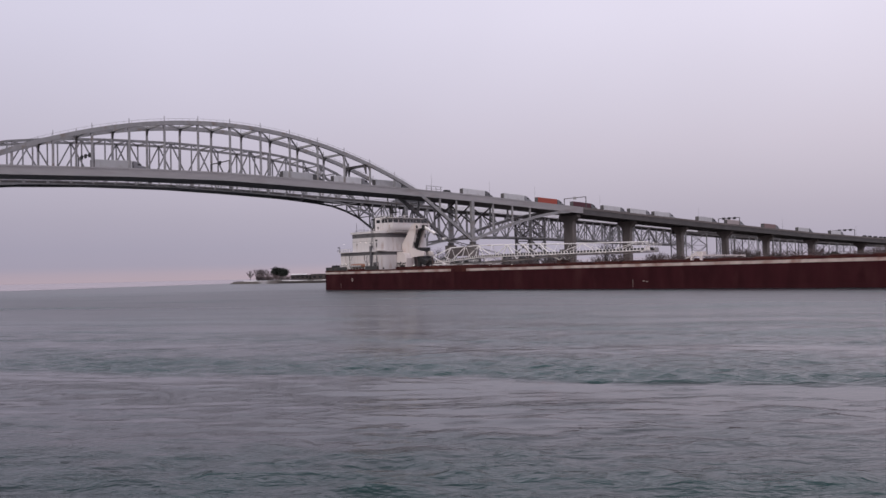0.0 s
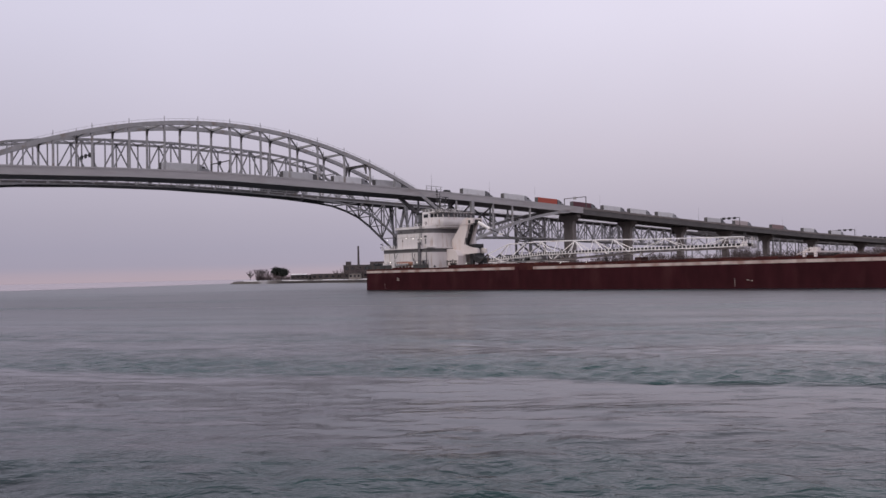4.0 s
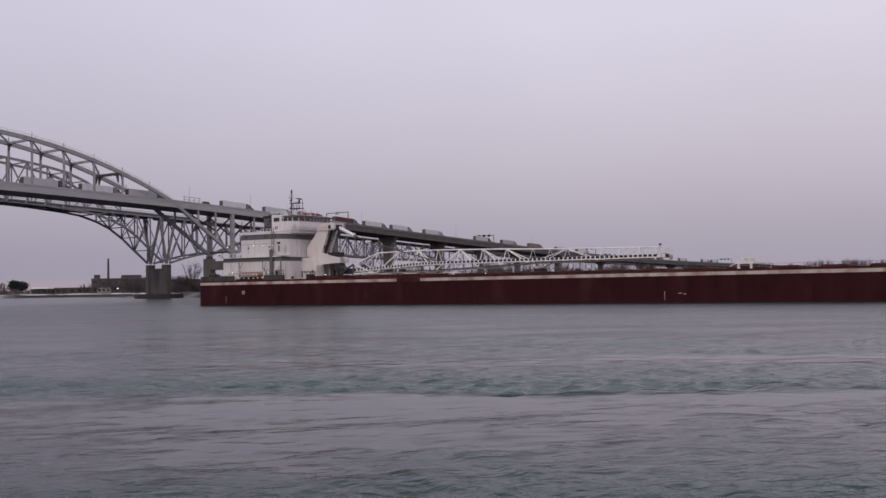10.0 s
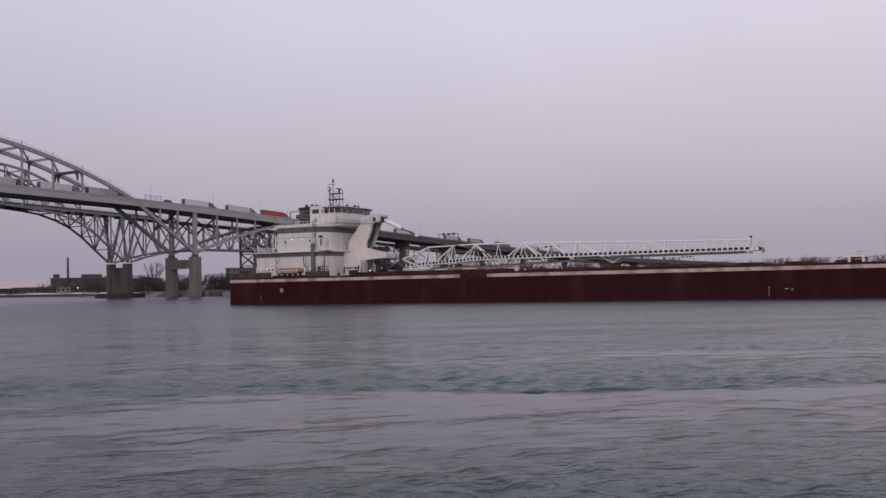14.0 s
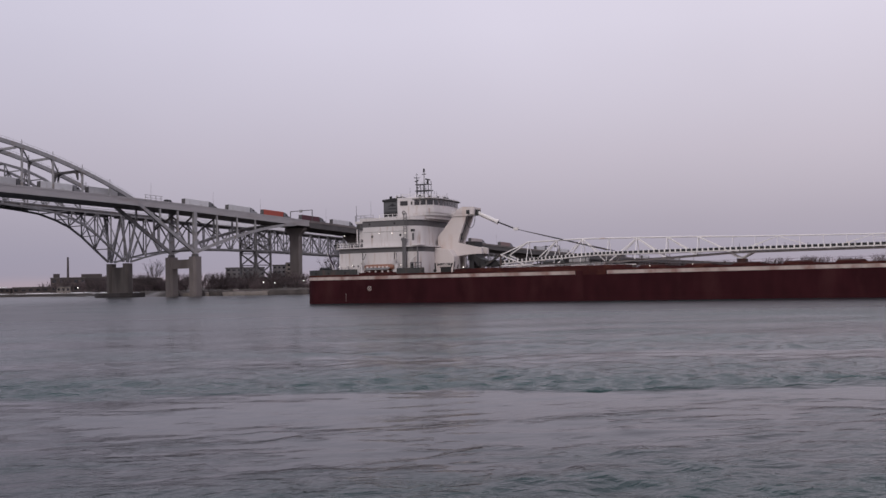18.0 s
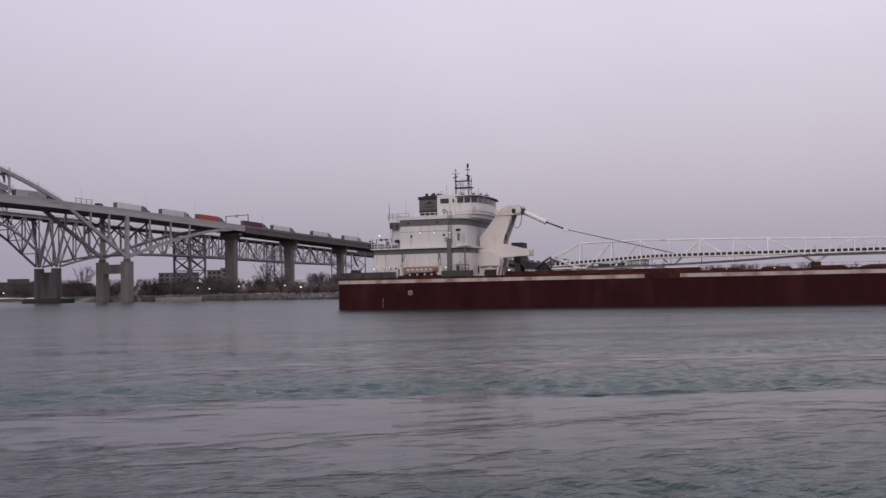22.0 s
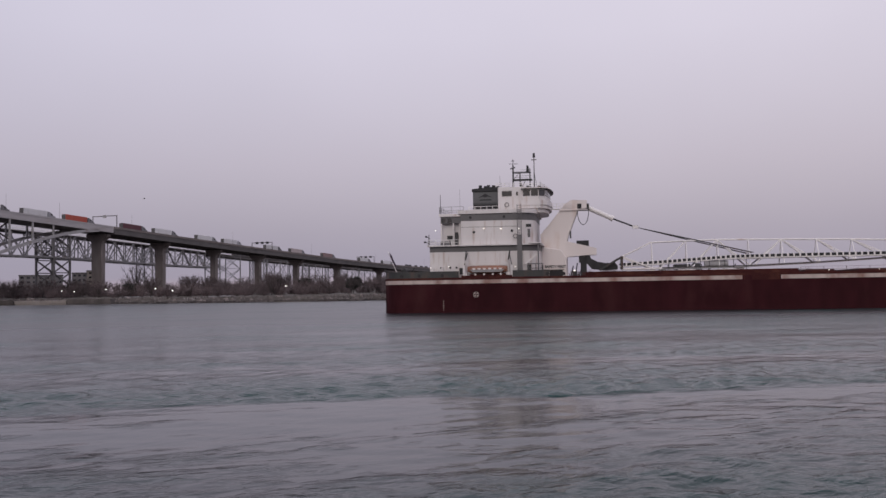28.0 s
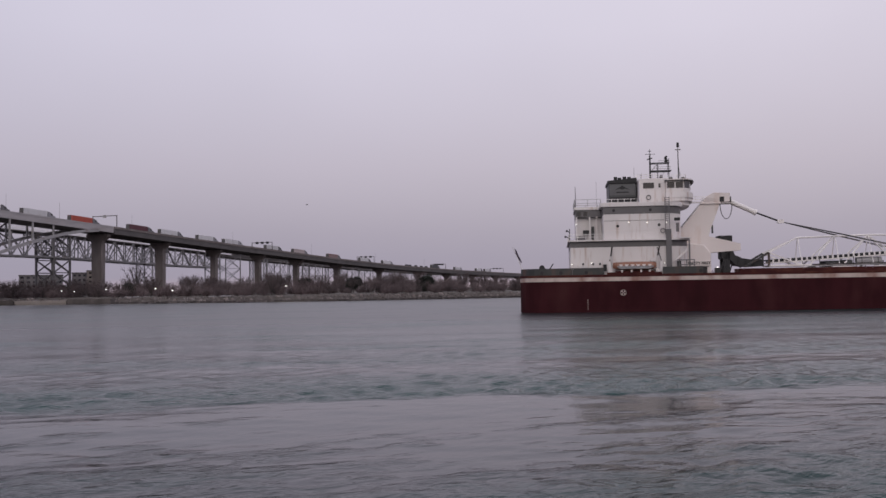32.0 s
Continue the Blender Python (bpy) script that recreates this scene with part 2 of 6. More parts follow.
# ---- mesh helpers ----
def box(bm, x0, x1, y0, y1, z0, z1):
    v = [bm.verts.new((x, y, z)) for z in (z0, z1) for x, y in ((x0, y0), (x1, y0), (x1, y1), (x0, y1))]
    for q in ((3, 2, 1, 0), (4, 5, 6, 7), (0, 1, 5, 4), (1, 2, 6, 5), (2, 3, 7, 6), (3, 0, 4, 7)):
        bm.faces.new([v[i] for i in q])
    return bm


def cbox(bm, cx, cy, cz, sx, sy, sz):
    return box(bm, cx - sx / 2, cx + sx / 2, cy - sy / 2, cy + sy / 2, cz - sz / 2, cz + sz / 2)


def beam(bm, p, q, w, d=None):
    """A square bar from p to q: w across, d in depth."""
    p, q, d = Vector(p), Vector(q), d or w
    a = (q - p).normalized()
    side = a.cross(Vector((0, 0, 1)))
    side = side.normalized() if side.length > 1e-3 else Vector((0, 1, 0))
    up = side.cross(a).normalized()
    v = []
    for e in (p, q):
        for i, j in ((-1, -1), (1, -1), (1, 1), (-1, 1)):
            v.append(bm.verts.new(e + side * (i * w / 2) + up * (j * d / 2)))
    for f in ((3, 2, 1, 0), (4, 5, 6, 7), (0, 1, 5, 4), (1, 2, 6, 5), (2, 3, 7, 6), (3, 0, 4, 7)):
        bm.faces.new([v[i] for i in f])
    return bm


def tube(bm, p, q, r, r2=None, n=8):
    p, q, r2 = Vector(p), Vector(q), r if r2 is None else r2
    a = (q - p).normalized()
    s = a.cross(Vector((0, 0, 1)))
    s = s.normalized() if s.length > 1e-3 else Vector((1, 0, 0))
    u = s.cross(a).normalized()
    rings = []
    for e, rr in ((p, r), (q, r2)):
        rings.append([bm.verts.new(e + (s * math.cos(2 * math.pi * i / n) + u * math.sin(2 * math.pi * i / n)) * rr) for i in range(n)])
    for i in range(n):
        j = (i + 1) % n
        bm.faces.new((rings[0][i], rings[1][i], rings[1][j], rings[0][j]))
    bm.faces.new(rings[0])
    bm.faces.new(rings[1][::-1])
    return bm


def prism(bm, pts, axis, a, b):
    """A polygon given in the other two axes, drawn out along axis from a to b."""
    def at(u, w, t):
        return {"x": (t, u, w), "y": (u, t, w), "z": (u, w, t)}[axis]
    lo, hi = [bm.verts.new(at(u, w, a)) for u, w in pts], [bm.verts.new(at(u, w, b)) for u, w in pts]
    k = len(pts)
    for i in range(k):
        j = (i + 1) % k
        bm.faces.new((lo[i], lo[j], hi[j], hi[i]))
    bm.faces.new(lo[::-1])
    bm.faces.new(hi)
    return bm


def ring(bm, c, r, t, axis="y", n=14):
    """A closed flat-sided ring about c."""
    loops = []
    for i in range(n):
        a = 2 * math.pi * i / n
        ca, sa = math.cos(a), math.sin(a)
        loops.append([bm.verts.new((c[0] + (r + e * t / 2) * ca, c[1] + d * t / 2, c[2] + (r + e * t / 2) * sa)) for e, d in ((-1, -1), (1, -1), (1, 1), (-1, 1))])
    for i in range(n):
        p, q = loops[i], loops[(i + 1) % n]
        for k in range(4):
            bm.faces.new((p[k], p[(k + 1) % 4], q[(k + 1) % 4], q[k]))
    return bm


def thing(name, m, label, category, group="", kind=""):
    ob = new(name)
    ob.matrix_basis = m
    return tagged(ob, label, category, group, kind)


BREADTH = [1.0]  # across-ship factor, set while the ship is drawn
STATIONS = [(-3.5, -1.5), (-1, 1.2), (9.1, 9.9), (16, 16.4), (28, 27.7), (42, 42.0), (53.7, 53.0), (72.5, 68.7), (80.4, 75.1), (139.5, 135.2), (303, 295)]
RISE = 0.957


def station(x):
    """From the drawing's stations to the ship's own length."""
    return float(np.interp(x, *zip(*STATIONS)))


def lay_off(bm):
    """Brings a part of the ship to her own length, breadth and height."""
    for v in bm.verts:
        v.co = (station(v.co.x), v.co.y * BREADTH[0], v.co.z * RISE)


def part(name, bm, material, parent=None, label="", bevel=0.0):
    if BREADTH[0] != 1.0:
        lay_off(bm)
    if bevel:
        bmesh.ops.bevel(bm, geom=bm.edges[:], offset=bevel, segments=1, affect="EDGES", clamp_overlap=True)
    bmesh.ops.recalc_face_normals(bm, faces=bm.faces[:])
    me = bpy.data.meshes.new(name)
    bm.to_mesh(me)
    bm.free()
    me.materials.append(material)
    ob = new(name, me)
    if parent:
        ob.parent = parent
    if label:
        ob["label"] = label
    return ob


def nb():
    return bmesh.new()


def lerp(x, tab):
    """A smooth run through the pairs of tab."""
    xs, ys = zip(*tab)
    return float(np.interp(x, xs, ys))


# ---- water and land ----
STREAM, ACROSS = Vector((0.940, -0.342, 0)), Vector((0.342, 0.940, 0))  # along and across the current's shear lines


def value_noise(x, y, seed, octaves=4):
    """Smooth lattice noise about 0.5, for arrays."""
    out, amp, total = 0.0, 1.0, 0.0
    for o in range(octaves):
        xi, yi = np.floor(x), np.floor(y)
        fx, fy = x - xi, y - yi
        fx, fy = fx * fx * (3 - 2 * fx), fy * fy * (3 - 2 * fy)

        def corner(i, j):
            h = np.sin((xi + i) * 127.1 + (yi + j) * 311.7 + seed * 74.7 + o * 19.19) * 43758.5453
            return h - np.floor(h)
        low = corner(0, 0) * (1 - fx) + corner(1, 0) * fx
        high = corner(0, 1) * (1 - fx) + corner(1, 1) * fx
        out, total = out + amp * (low * (1 - fy) + high * fy), total + amp
        x, y, amp = x * 2.03 + 7.3, y * 2.03 + 3.1, amp * 0.5
    return out / total


def graded(start, stop, step, grow, limit):
    """Steps from start to stop, then widening out to limit."""
    pts = [start]
    while pts[-1] < stop:
        pts.append(pts[-1] + step(pts[-1]))
    d = step(stop)
    while pts[-1] < limit:
        d *= grow
        pts.append(pts[-1] + d)
    return pts


def build_water():
    # a sheet that is finest off the near bank
    right = graded(-112.0, 62.0, lambda p: 0.30, 1.12, 5200)
    left, d = [], 0.30
    while not left or left[-1] > -5200:
        d *= 1.12
        left.append((left[-1] if left else -112.0) - d)
    us = np.array(left[::-1] + right)
    vs = np.array([-2600.0, -600, -150, -40, -10, 2, 6, 9] + graded(11.0, 75.0, lambda p: 0.13 + max(0.0, p - 15) * 0.006, 1.045, 5200))
    du, dv = np.gradient(us), np.gradient(vs)
    u, v = np.meshgrid(us, vs)
    cell = np.maximum(du[None, :], dv[:, None])
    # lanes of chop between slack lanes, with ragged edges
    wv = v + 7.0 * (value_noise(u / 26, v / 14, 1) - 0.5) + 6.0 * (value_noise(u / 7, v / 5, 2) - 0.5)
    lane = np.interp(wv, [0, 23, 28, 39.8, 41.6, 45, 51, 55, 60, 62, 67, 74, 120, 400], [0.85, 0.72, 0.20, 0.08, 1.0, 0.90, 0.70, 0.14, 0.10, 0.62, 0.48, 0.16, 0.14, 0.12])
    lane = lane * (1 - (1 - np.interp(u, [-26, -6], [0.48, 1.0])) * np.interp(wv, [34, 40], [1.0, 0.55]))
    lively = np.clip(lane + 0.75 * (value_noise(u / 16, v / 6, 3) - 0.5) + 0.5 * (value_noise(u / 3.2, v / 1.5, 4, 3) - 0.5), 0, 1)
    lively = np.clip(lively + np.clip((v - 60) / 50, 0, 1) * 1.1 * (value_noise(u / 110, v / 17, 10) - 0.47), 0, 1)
    z = np.zeros_like(u)
    rng = random.Random(41)
    bend_u, bend_v = 2.2 * (value_noise(u / 9, v / 9, 5) - 0.5), 2.2 * (value_noise(u / 8, v / 8, 6) - 0.5)

    def waves(count, l0, l1, slope, spread, much):
        nonlocal z
        for _ in range(count):
            wl, a = l0 * (l1 / l0) ** rng.random(), radians(90 + rng.uniform(-spread, spread))
            k = 2 * math.pi / wl
            fade = np.clip((wl - 2.5 * cell) / (1.5 * cell), 0, 1)
            z += much * fade * slope / k * np.sin(k * (math.cos(a) * (u + bend_u) + math.sin(a) * (v + bend_v)) + rng.uniform(0, 6.28))

    waves(8, 7, 18, 0.008, 40, 1.0)
    waves(22, 0.9, 3.2, 0.0085, 35, 0.6 + 0.4 * value_noise(u / 12, v / 8, 7))
    waves(44, 0.75, 3.4, 0.046, 70, lively)
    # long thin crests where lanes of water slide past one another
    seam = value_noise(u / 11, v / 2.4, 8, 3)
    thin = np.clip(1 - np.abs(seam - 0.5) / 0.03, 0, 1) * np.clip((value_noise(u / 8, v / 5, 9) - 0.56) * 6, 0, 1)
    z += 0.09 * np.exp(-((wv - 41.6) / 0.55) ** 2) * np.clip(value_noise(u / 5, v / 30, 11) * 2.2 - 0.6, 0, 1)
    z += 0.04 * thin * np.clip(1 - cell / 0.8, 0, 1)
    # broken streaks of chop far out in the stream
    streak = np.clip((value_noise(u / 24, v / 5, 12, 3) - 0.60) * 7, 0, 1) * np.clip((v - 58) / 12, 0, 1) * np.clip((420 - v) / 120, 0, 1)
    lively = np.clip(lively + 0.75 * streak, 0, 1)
    x, y = STREAM.x * u + ACROSS.x * v, STREAM.y * u + ACROSS.y * v
    rows, cols = u.shape
    me = bpy.data.meshes.new("water")
    me.vertices.add(rows * cols)
    me.vertices.foreach_set("co", np.stack([x, y, z - 0.1], axis=-1).ravel())
    i = np.arange((rows - 1) * cols).reshape(rows - 1, cols)[:, :-1].ravel()
    quads = np.stack([i, i + 1, i + 1 + cols, i + cols], axis=-1).ravel()
    me.loops.add(len(quads))
    me.loops.foreach_set("vertex_index", quads)
    me.polygons.add(len(i))
    me.polygons.foreach_set("loop_start", np.arange(0, len(quads), 4))
    me.polygons.foreach_set("use_smooth", np.ones(len(i), dtype=bool))
    me.update(calc_edges=True)
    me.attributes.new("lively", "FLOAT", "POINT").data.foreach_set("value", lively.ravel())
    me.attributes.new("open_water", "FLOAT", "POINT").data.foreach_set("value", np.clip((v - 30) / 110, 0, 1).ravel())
    me.materials.append(WATER)
    return tagged(new("water", me), "grey-green river water with drifting ripples", "river", kind="structure")


SHORE = [(-188, 822), (-178, 812), (-140, 785), (-100, 748), (-64, 690), (-40, 610), (-14, 535), (4, 500), (22, 478), (66, 440), (105, 395), (147, 372), (200, 365), (260, 362), (420, 340), (800, 290), (2600, 60)]
INLAND = Vector((0.55, 0.835))


def smooth_line(pts, step):
    out = []
    for (a, b), (c, d) in zip(pts, pts[1:]):
        k = max(1, int(math.hypot(c - a, d - b) / step))
        out += [(a + (c - a) * i / k, b + (d - b) * i / k) for i in range(k)]
    return out + [pts[-1]]


def build_land():
    line = smooth_line(SHORE, 9)
    rows = [(-2, -1.0), (0.5, 0.1), (3, 0.9), (6, 1.9), (9, 2.3), (40, 2.9), (160, 3.4), (700, 4.5), (3600, 6)]
    bm = nb()
    grid = []
    for x, y in line:
        j = noise.noise((x * 0.05, y * 0.05, 0)) * 3 + noise.noise((x * 0.2, y * 0.2, 4)) * 1.2
        grid.append([bm.verts.new((x + INLAND.x * (d + j), y + INLAND.y * (d + j), z + (noise.noise((x * 0.03, d, 2)) * 0.3 if d > 5 else 0))) for d, z in rows])
    for a, b in zip(grid, grid[1:]):
        for i in range(len(rows) - 1):
            bm.faces.new((a[i], b[i], b[i + 1], a[i + 1]))
    tagged(part("ground", bm, GRASS), "winter-brown shore land with thin snow patches", "ground", kind="structure")
    bm = nb()
    pts = [(700, -790), (0, 2.2), (-230, 300), (-2300, 2600), (-4000, 2600), (-4000, -1400), (700, -1400)]
    prism(bm, pts, "z", -1, 3.0)
    tagged(part("riverbank", bm, GRASS), "grassy near riverbank", "ground", kind="structure")


def build_far_sheen():
    # added sheet where the distant lake mirrors the pale horizon
    edge = smooth_line([(-900, 330), (-330, 455), (-288, 560), (-250, 700), (-212, 930), (-120, 1500), (200, 4400)], 14)
    bm, rows = nb(), []
    for i, (x, y) in enumerate(edge):
        j = noise.noise((x * 0.02, y * 0.02, 3)) * 16 + noise.noise((x * 0.09, y * 0.09, 8)) * 6
        rows.append((bm.verts.new((x + j, y + j * 0.4, 0.0)), bm.verts.new((-4600, y + (4600 - y) * i / len(edge) * 0.3, 0.0))))
    for (a, b), (c, d) in zip(rows, rows[1:]):
        bm.faces.new((a, c, d, b))
    tagged(part("ice_field", bm, FAR_SHEEN), "pale rose-grey sheet coloured as far lake water reflecting the sky", "ice", kind="structure")


build_water_ob = build_water()
build_far_sheen()
build_land()

# ---- the arch bridge ----
BP = pose(-120.145, 359.494, 0, 0, 0, 40.5)
DECK = [(-160, 41.6), (-100, 44.2), (-46, 46.2), (0, 47.6), (41, 48.1), (87, 47.0), (140, 45.6), (176, 44.3), (215, 42.5), (263, 40.3), (311, 38.0), (368, 35.4), (437, 32.6), (523, 29.2), (632, 26.1), (774, 23.7), (970, 22.3), (1500, 19.0)]
WID = 17.0


def deck_z(s):
    return lerp(s, DECK)


def arch_z(s):
    return 69.0 - 0.00227 * (s - 41.0) ** 2


def strip(bm, s0, s1, step, y0, y1, top, bot):
    """A long girder that follows top(s) and bot(s)."""
    k = max(1, int(round((s1 - s0) / step)))
    prev = None
    for i in range(k + 1):
        s = s0 + (s1 - s0) * i / k
        now = [bm.verts.new(c) for c in ((s, y0, bot(s)), (s, y1, bot(s)), (s, y1, top(s)), (s, y0, top(s)))]
        if prev:
            for a in range(4):
                b = (a + 1) % 4
                bm.faces.new((prev[a], prev[b], now[b], now[a]))
        else:
            bm.faces.new(now[::-1])
        prev = now
    bm.faces.new(prev)
    return bm


bridge = thing("arch_bridge", BP, "grey steel tied-arch road bridge on concrete piers", "bridge")


def build_arch_bridge():
    P = 14.28
    hang = [0.5 + P * k for k in range(-4, 10)]
    # fascia girders of the steel part, and the floor
    for y0, y1 in ((-0.6, 0.0), (WID, WID + 0.6)):
        part("edge_girder", strip(nb(), -160, 263, 8, y0, y1, lambda s: deck_z(s) - 0.1, lambda s: deck_z(s) - 2.9), FASCIA, bridge)
        part("parapet", strip(nb(), -160, 263, 8, y0 - 0.15, y0 + 0.3, lambda s: deck_z(s) + 0.55, lambda s: deck_z(s) - 0.1), FASCIA, bridge)
    part("deck_slab", strip(nb(), -160, 263, 8, 0.003, WID - 0.003, lambda s: deck_z(s) - 0.3, lambda s: deck_z(s) - 0.9), ASPH, bridge)
    # floor steel in the dark colour, a closed sheet below: the underside's shade as colour
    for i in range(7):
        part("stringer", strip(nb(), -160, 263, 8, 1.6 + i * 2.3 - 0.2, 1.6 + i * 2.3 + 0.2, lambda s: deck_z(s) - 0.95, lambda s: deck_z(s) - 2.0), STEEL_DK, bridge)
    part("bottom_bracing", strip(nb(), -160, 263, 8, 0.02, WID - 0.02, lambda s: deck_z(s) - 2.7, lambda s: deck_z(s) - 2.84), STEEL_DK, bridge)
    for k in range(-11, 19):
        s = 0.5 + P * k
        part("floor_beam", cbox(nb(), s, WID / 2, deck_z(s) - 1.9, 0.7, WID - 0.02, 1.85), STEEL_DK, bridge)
    # approach of concrete girders
    for y0, y1 in ((-0.9, 1.2), (WID - 1.2, WID + 0.9)):
        part("concrete_girder", strip(nb(), 263.1, 1500, 12, y0, y1, lambda s: deck_z(s) - 0.7, lambda s: deck_z(s) - 3.6), CONC_G, bridge)
        part("concrete_parapet", strip(nb(), 263.1, 1500, 12, y0 - 0.25 if y0 < 0 else y1 - 0.25, y0 + 0.25 if y0 < 0 else y1 + 0.25, lambda s: deck_z(s) + 0.5, lambda s: deck_z(s) - 0.7), CONC, bridge)
    part("approach_slab", strip(nb(), 263.1, 1500, 12, 1.21, WID - 1.21, lambda s: deck_z(s) - 0.3, lambda s: deck_z(s) - 1.2), ASPH, bridge)
    for y in (5.0, 8.5, 12.0):
        part("inner_girder", strip(nb(), 263.1, 1500, 12, y - 0.5, y + 0.5, lambda s: deck_z(s) - 1.25, lambda s: deck_z(s) - 3.4), CONC_G, bridge)
    # ribs
    for y in (0.0, WID):
        rib = part("arch_rib", strip(nb(), -59.5, 141.5, 4, y - 0.55, y + 0.55, lambda s: arch_z(s) + 0.2, lambda s: arch_z(s) - 1.5), STEEL, bridge)
        part("rib_handrail", strip(nb(), -59.5, 141.5, 4, y - 0.05, y + 0.05, lambda s: arch_z(s) + 1.15, lambda s: arch_z(s) + 1.07), STEEL, rib)
        for i in range(68):
            s = -58.5 + i * 3
            part("handrail_post", cbox(nb(), s, y, arch_z(s) + 0.7, 0.07, 0.07, 1.0), STEEL, rib)
        for s in hang:
            if arch_z(s) - deck_z(s) > 2.5:
                part("hanger", box(nb(), s - 0.38, s + 0.38, y - 0.32, y + 0.32, deck_z(s) - 0.6, arch_z(s) - 1.4), STEEL, bridge)
                part("lamp_post", box(nb(), s - 0.08, s + 0.08, y - 0.08, y + 0.08, arch_z(s), arch_z(s) + 2.2), STEEL_DK, rib)
    # bracing between the ribs
    for a, b in zip(hang, hang[1:]):
        for s in (a,):
            if arch_z(s) - deck_z(s) > 7:
                z = arch_z(s) - 0.6
                part("cross_strut", beam(nb(), (s, 0.6, z), (s, WID - 0.6, z), 0.9, 0.9), STEEL, bridge)
                # curved portal knees
                for y, e in ((0.0, 1), (WID, -1)):
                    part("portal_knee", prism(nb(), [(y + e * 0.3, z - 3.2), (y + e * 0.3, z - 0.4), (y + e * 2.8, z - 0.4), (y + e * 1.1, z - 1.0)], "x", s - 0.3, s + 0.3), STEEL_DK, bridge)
        if min(arch_z(a) - deck_z(a), arch_z(b) - deck_z(b)) > 7:
            m = (a + b) / 2
            part("lateral_brace", beam(nb(), (a, 0.5, arch_z(a) - 0.7), (b, WID - 0.5, arch_z(b) - 0.7), 0.55, 0.5), STEEL, bridge)
    # portal where the ribs drop to the road
    s = hang[-2]
    z = arch_z(s - 2) - 1.4
    part("portal_frame", beam(nb(), (s - 2, 0.6, z), (s - 2, WID - 0.6, z), 0.9, 0.9), STEEL_DK, bridge)
    for y, e in ((0.0, 1), (WID, -1)):
        part("portal_knee", prism(nb(), [(y + e * 0.3, z - 4.0), (y + e * 0.3, z - 0.3), (y + e * 4.2, z - 0.3), (y + e * 1.4, z - 1.2)], "x", s - 2.4, s - 1.6), STEEL_DK, bridge)
    # haunches at the river piers
    for side in (1, -1):
        def S(s):
            return s if side > 0 else 82.4 - s
        def rise(q):
            k = min(1.0, (S(q) - 178.4) / 73.6)
            return 21.4 + (deck_z(q) - 2.6 - 21.4) * (1 - (1 - k) ** 1.3)
        for y in (0.0, WID):
            part("haunch_strut", beam(nb(), (S(144.0), y, deck_z(S(144)) - 1.6), (S(178.4), y, 21.4), 1.3, 1.5), STEEL, bridge)
            part("haunch_strut", strip(nb(), S(178.4), S(252), 9, y - 0.6, y + 0.6, lambda q: rise(q) + 0.75, lambda q: rise(q) - 0.75), STEEL, bridge)
            part("pier_post", box(nb(), S(178.4) - 1.0, S(178.4) + 1.0, y - 0.7, y + 0.7, 20.6, deck_z(S(178.4)) - 2.5), STEEL, bridge)
            for s, zb in ((157, 35.4), (167.7, 28.3), (193, 25.6), (207, 29.4), (220.3, 33.2)):
                part("haunch_post", box(nb(), S(s) - 0.4, S(s) + 0.4, y - 0.35, y + 0.35, zb + 0.2 if s < 178 else rise(S(s)), deck_z(S(s)) - 2.5), STEEL, bridge)
            part("bearing", cbox(nb(), S(178.4), y, 20.1, 2.6, 2.2, 1.4), STEEL_DK, bridge)
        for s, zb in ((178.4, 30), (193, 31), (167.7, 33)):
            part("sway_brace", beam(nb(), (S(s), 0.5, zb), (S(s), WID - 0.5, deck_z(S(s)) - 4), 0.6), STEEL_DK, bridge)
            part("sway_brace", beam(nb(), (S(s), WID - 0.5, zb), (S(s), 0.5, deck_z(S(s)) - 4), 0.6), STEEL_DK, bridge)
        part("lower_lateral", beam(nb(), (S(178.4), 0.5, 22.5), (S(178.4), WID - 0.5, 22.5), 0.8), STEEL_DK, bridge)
        # twin-column river pier
        for y in (0.0, WID):
            part("pier_column", prism(nb(), [(S(178.4) + e * 2.7 * k, y + f_ * 2.4) for e, f_, k in ((-1, -0.6, 1), (-0.6, -1, 1), (0.6, -1, 1), (1, -0.6, 1), (1, 0.6, 1), (0.6, 1, 1), (-0.6, 1, 1), (-1, 0.6, 1))], "z", -1, 19.5), CONC, bridge)
        part("pier_crossbeam", box(nb(), S(178.4) - 1.6, S(178.4) + 1.6, 2.3, WID - 2.3, 13.8, 18.2), CONC, bridge)
    # approach piers: wall columns with flared caps
    for s in (261.5, 313.5, 367.1, 418.5, 470.3, 534.4, 614.9, 705, 779.7, 860, 945, 1040):
        zt, g, hw = deck_z(s) - 3.6, 2.4, (3.3 if s < 300 else 2.7 if s < 350 else 1.9)
        bm = nb()
        prism(bm, [(WID / 2 + (1 if c > 0 else -1) * (hw + abs(c) - 1), d) for c, d in ((-1, g - 2), (1, g - 2), (1.0, zt - 5), (1.5, zt - 3.6), (4.8, zt - 1.4), (4.8, zt), (-4.8, zt), (-4.8, zt - 1.4), (-1.5, zt - 3.6), (-1.0, zt - 5))], "x", s - 1.5, s + 1.5)
        part("approach_pier", bm, CONC, bridge, bevel=0.12)
    # light poles along both kerbs
    for i, s in enumerate((152, 191, 224.6, 278.5, 376, 479, 590, 700)):
        y = 0.2
        bm = nb()
        tube(bm, (s, y, deck_z(s)), (s, y, deck_z(s) + 8.6), 0.06, 0.035, 6)
        part("light_pole", bm, STEEL_DK, bridge)
    # maintenance platform rail near the arch's foot
    for s in (148, 151, 154, 157):
        part("railing_post", box(nb(), s - 0.1, s + 0.1, -0.9, -0.7, deck_z(s), deck_z(s) + 2.6), STEEL, bridge)
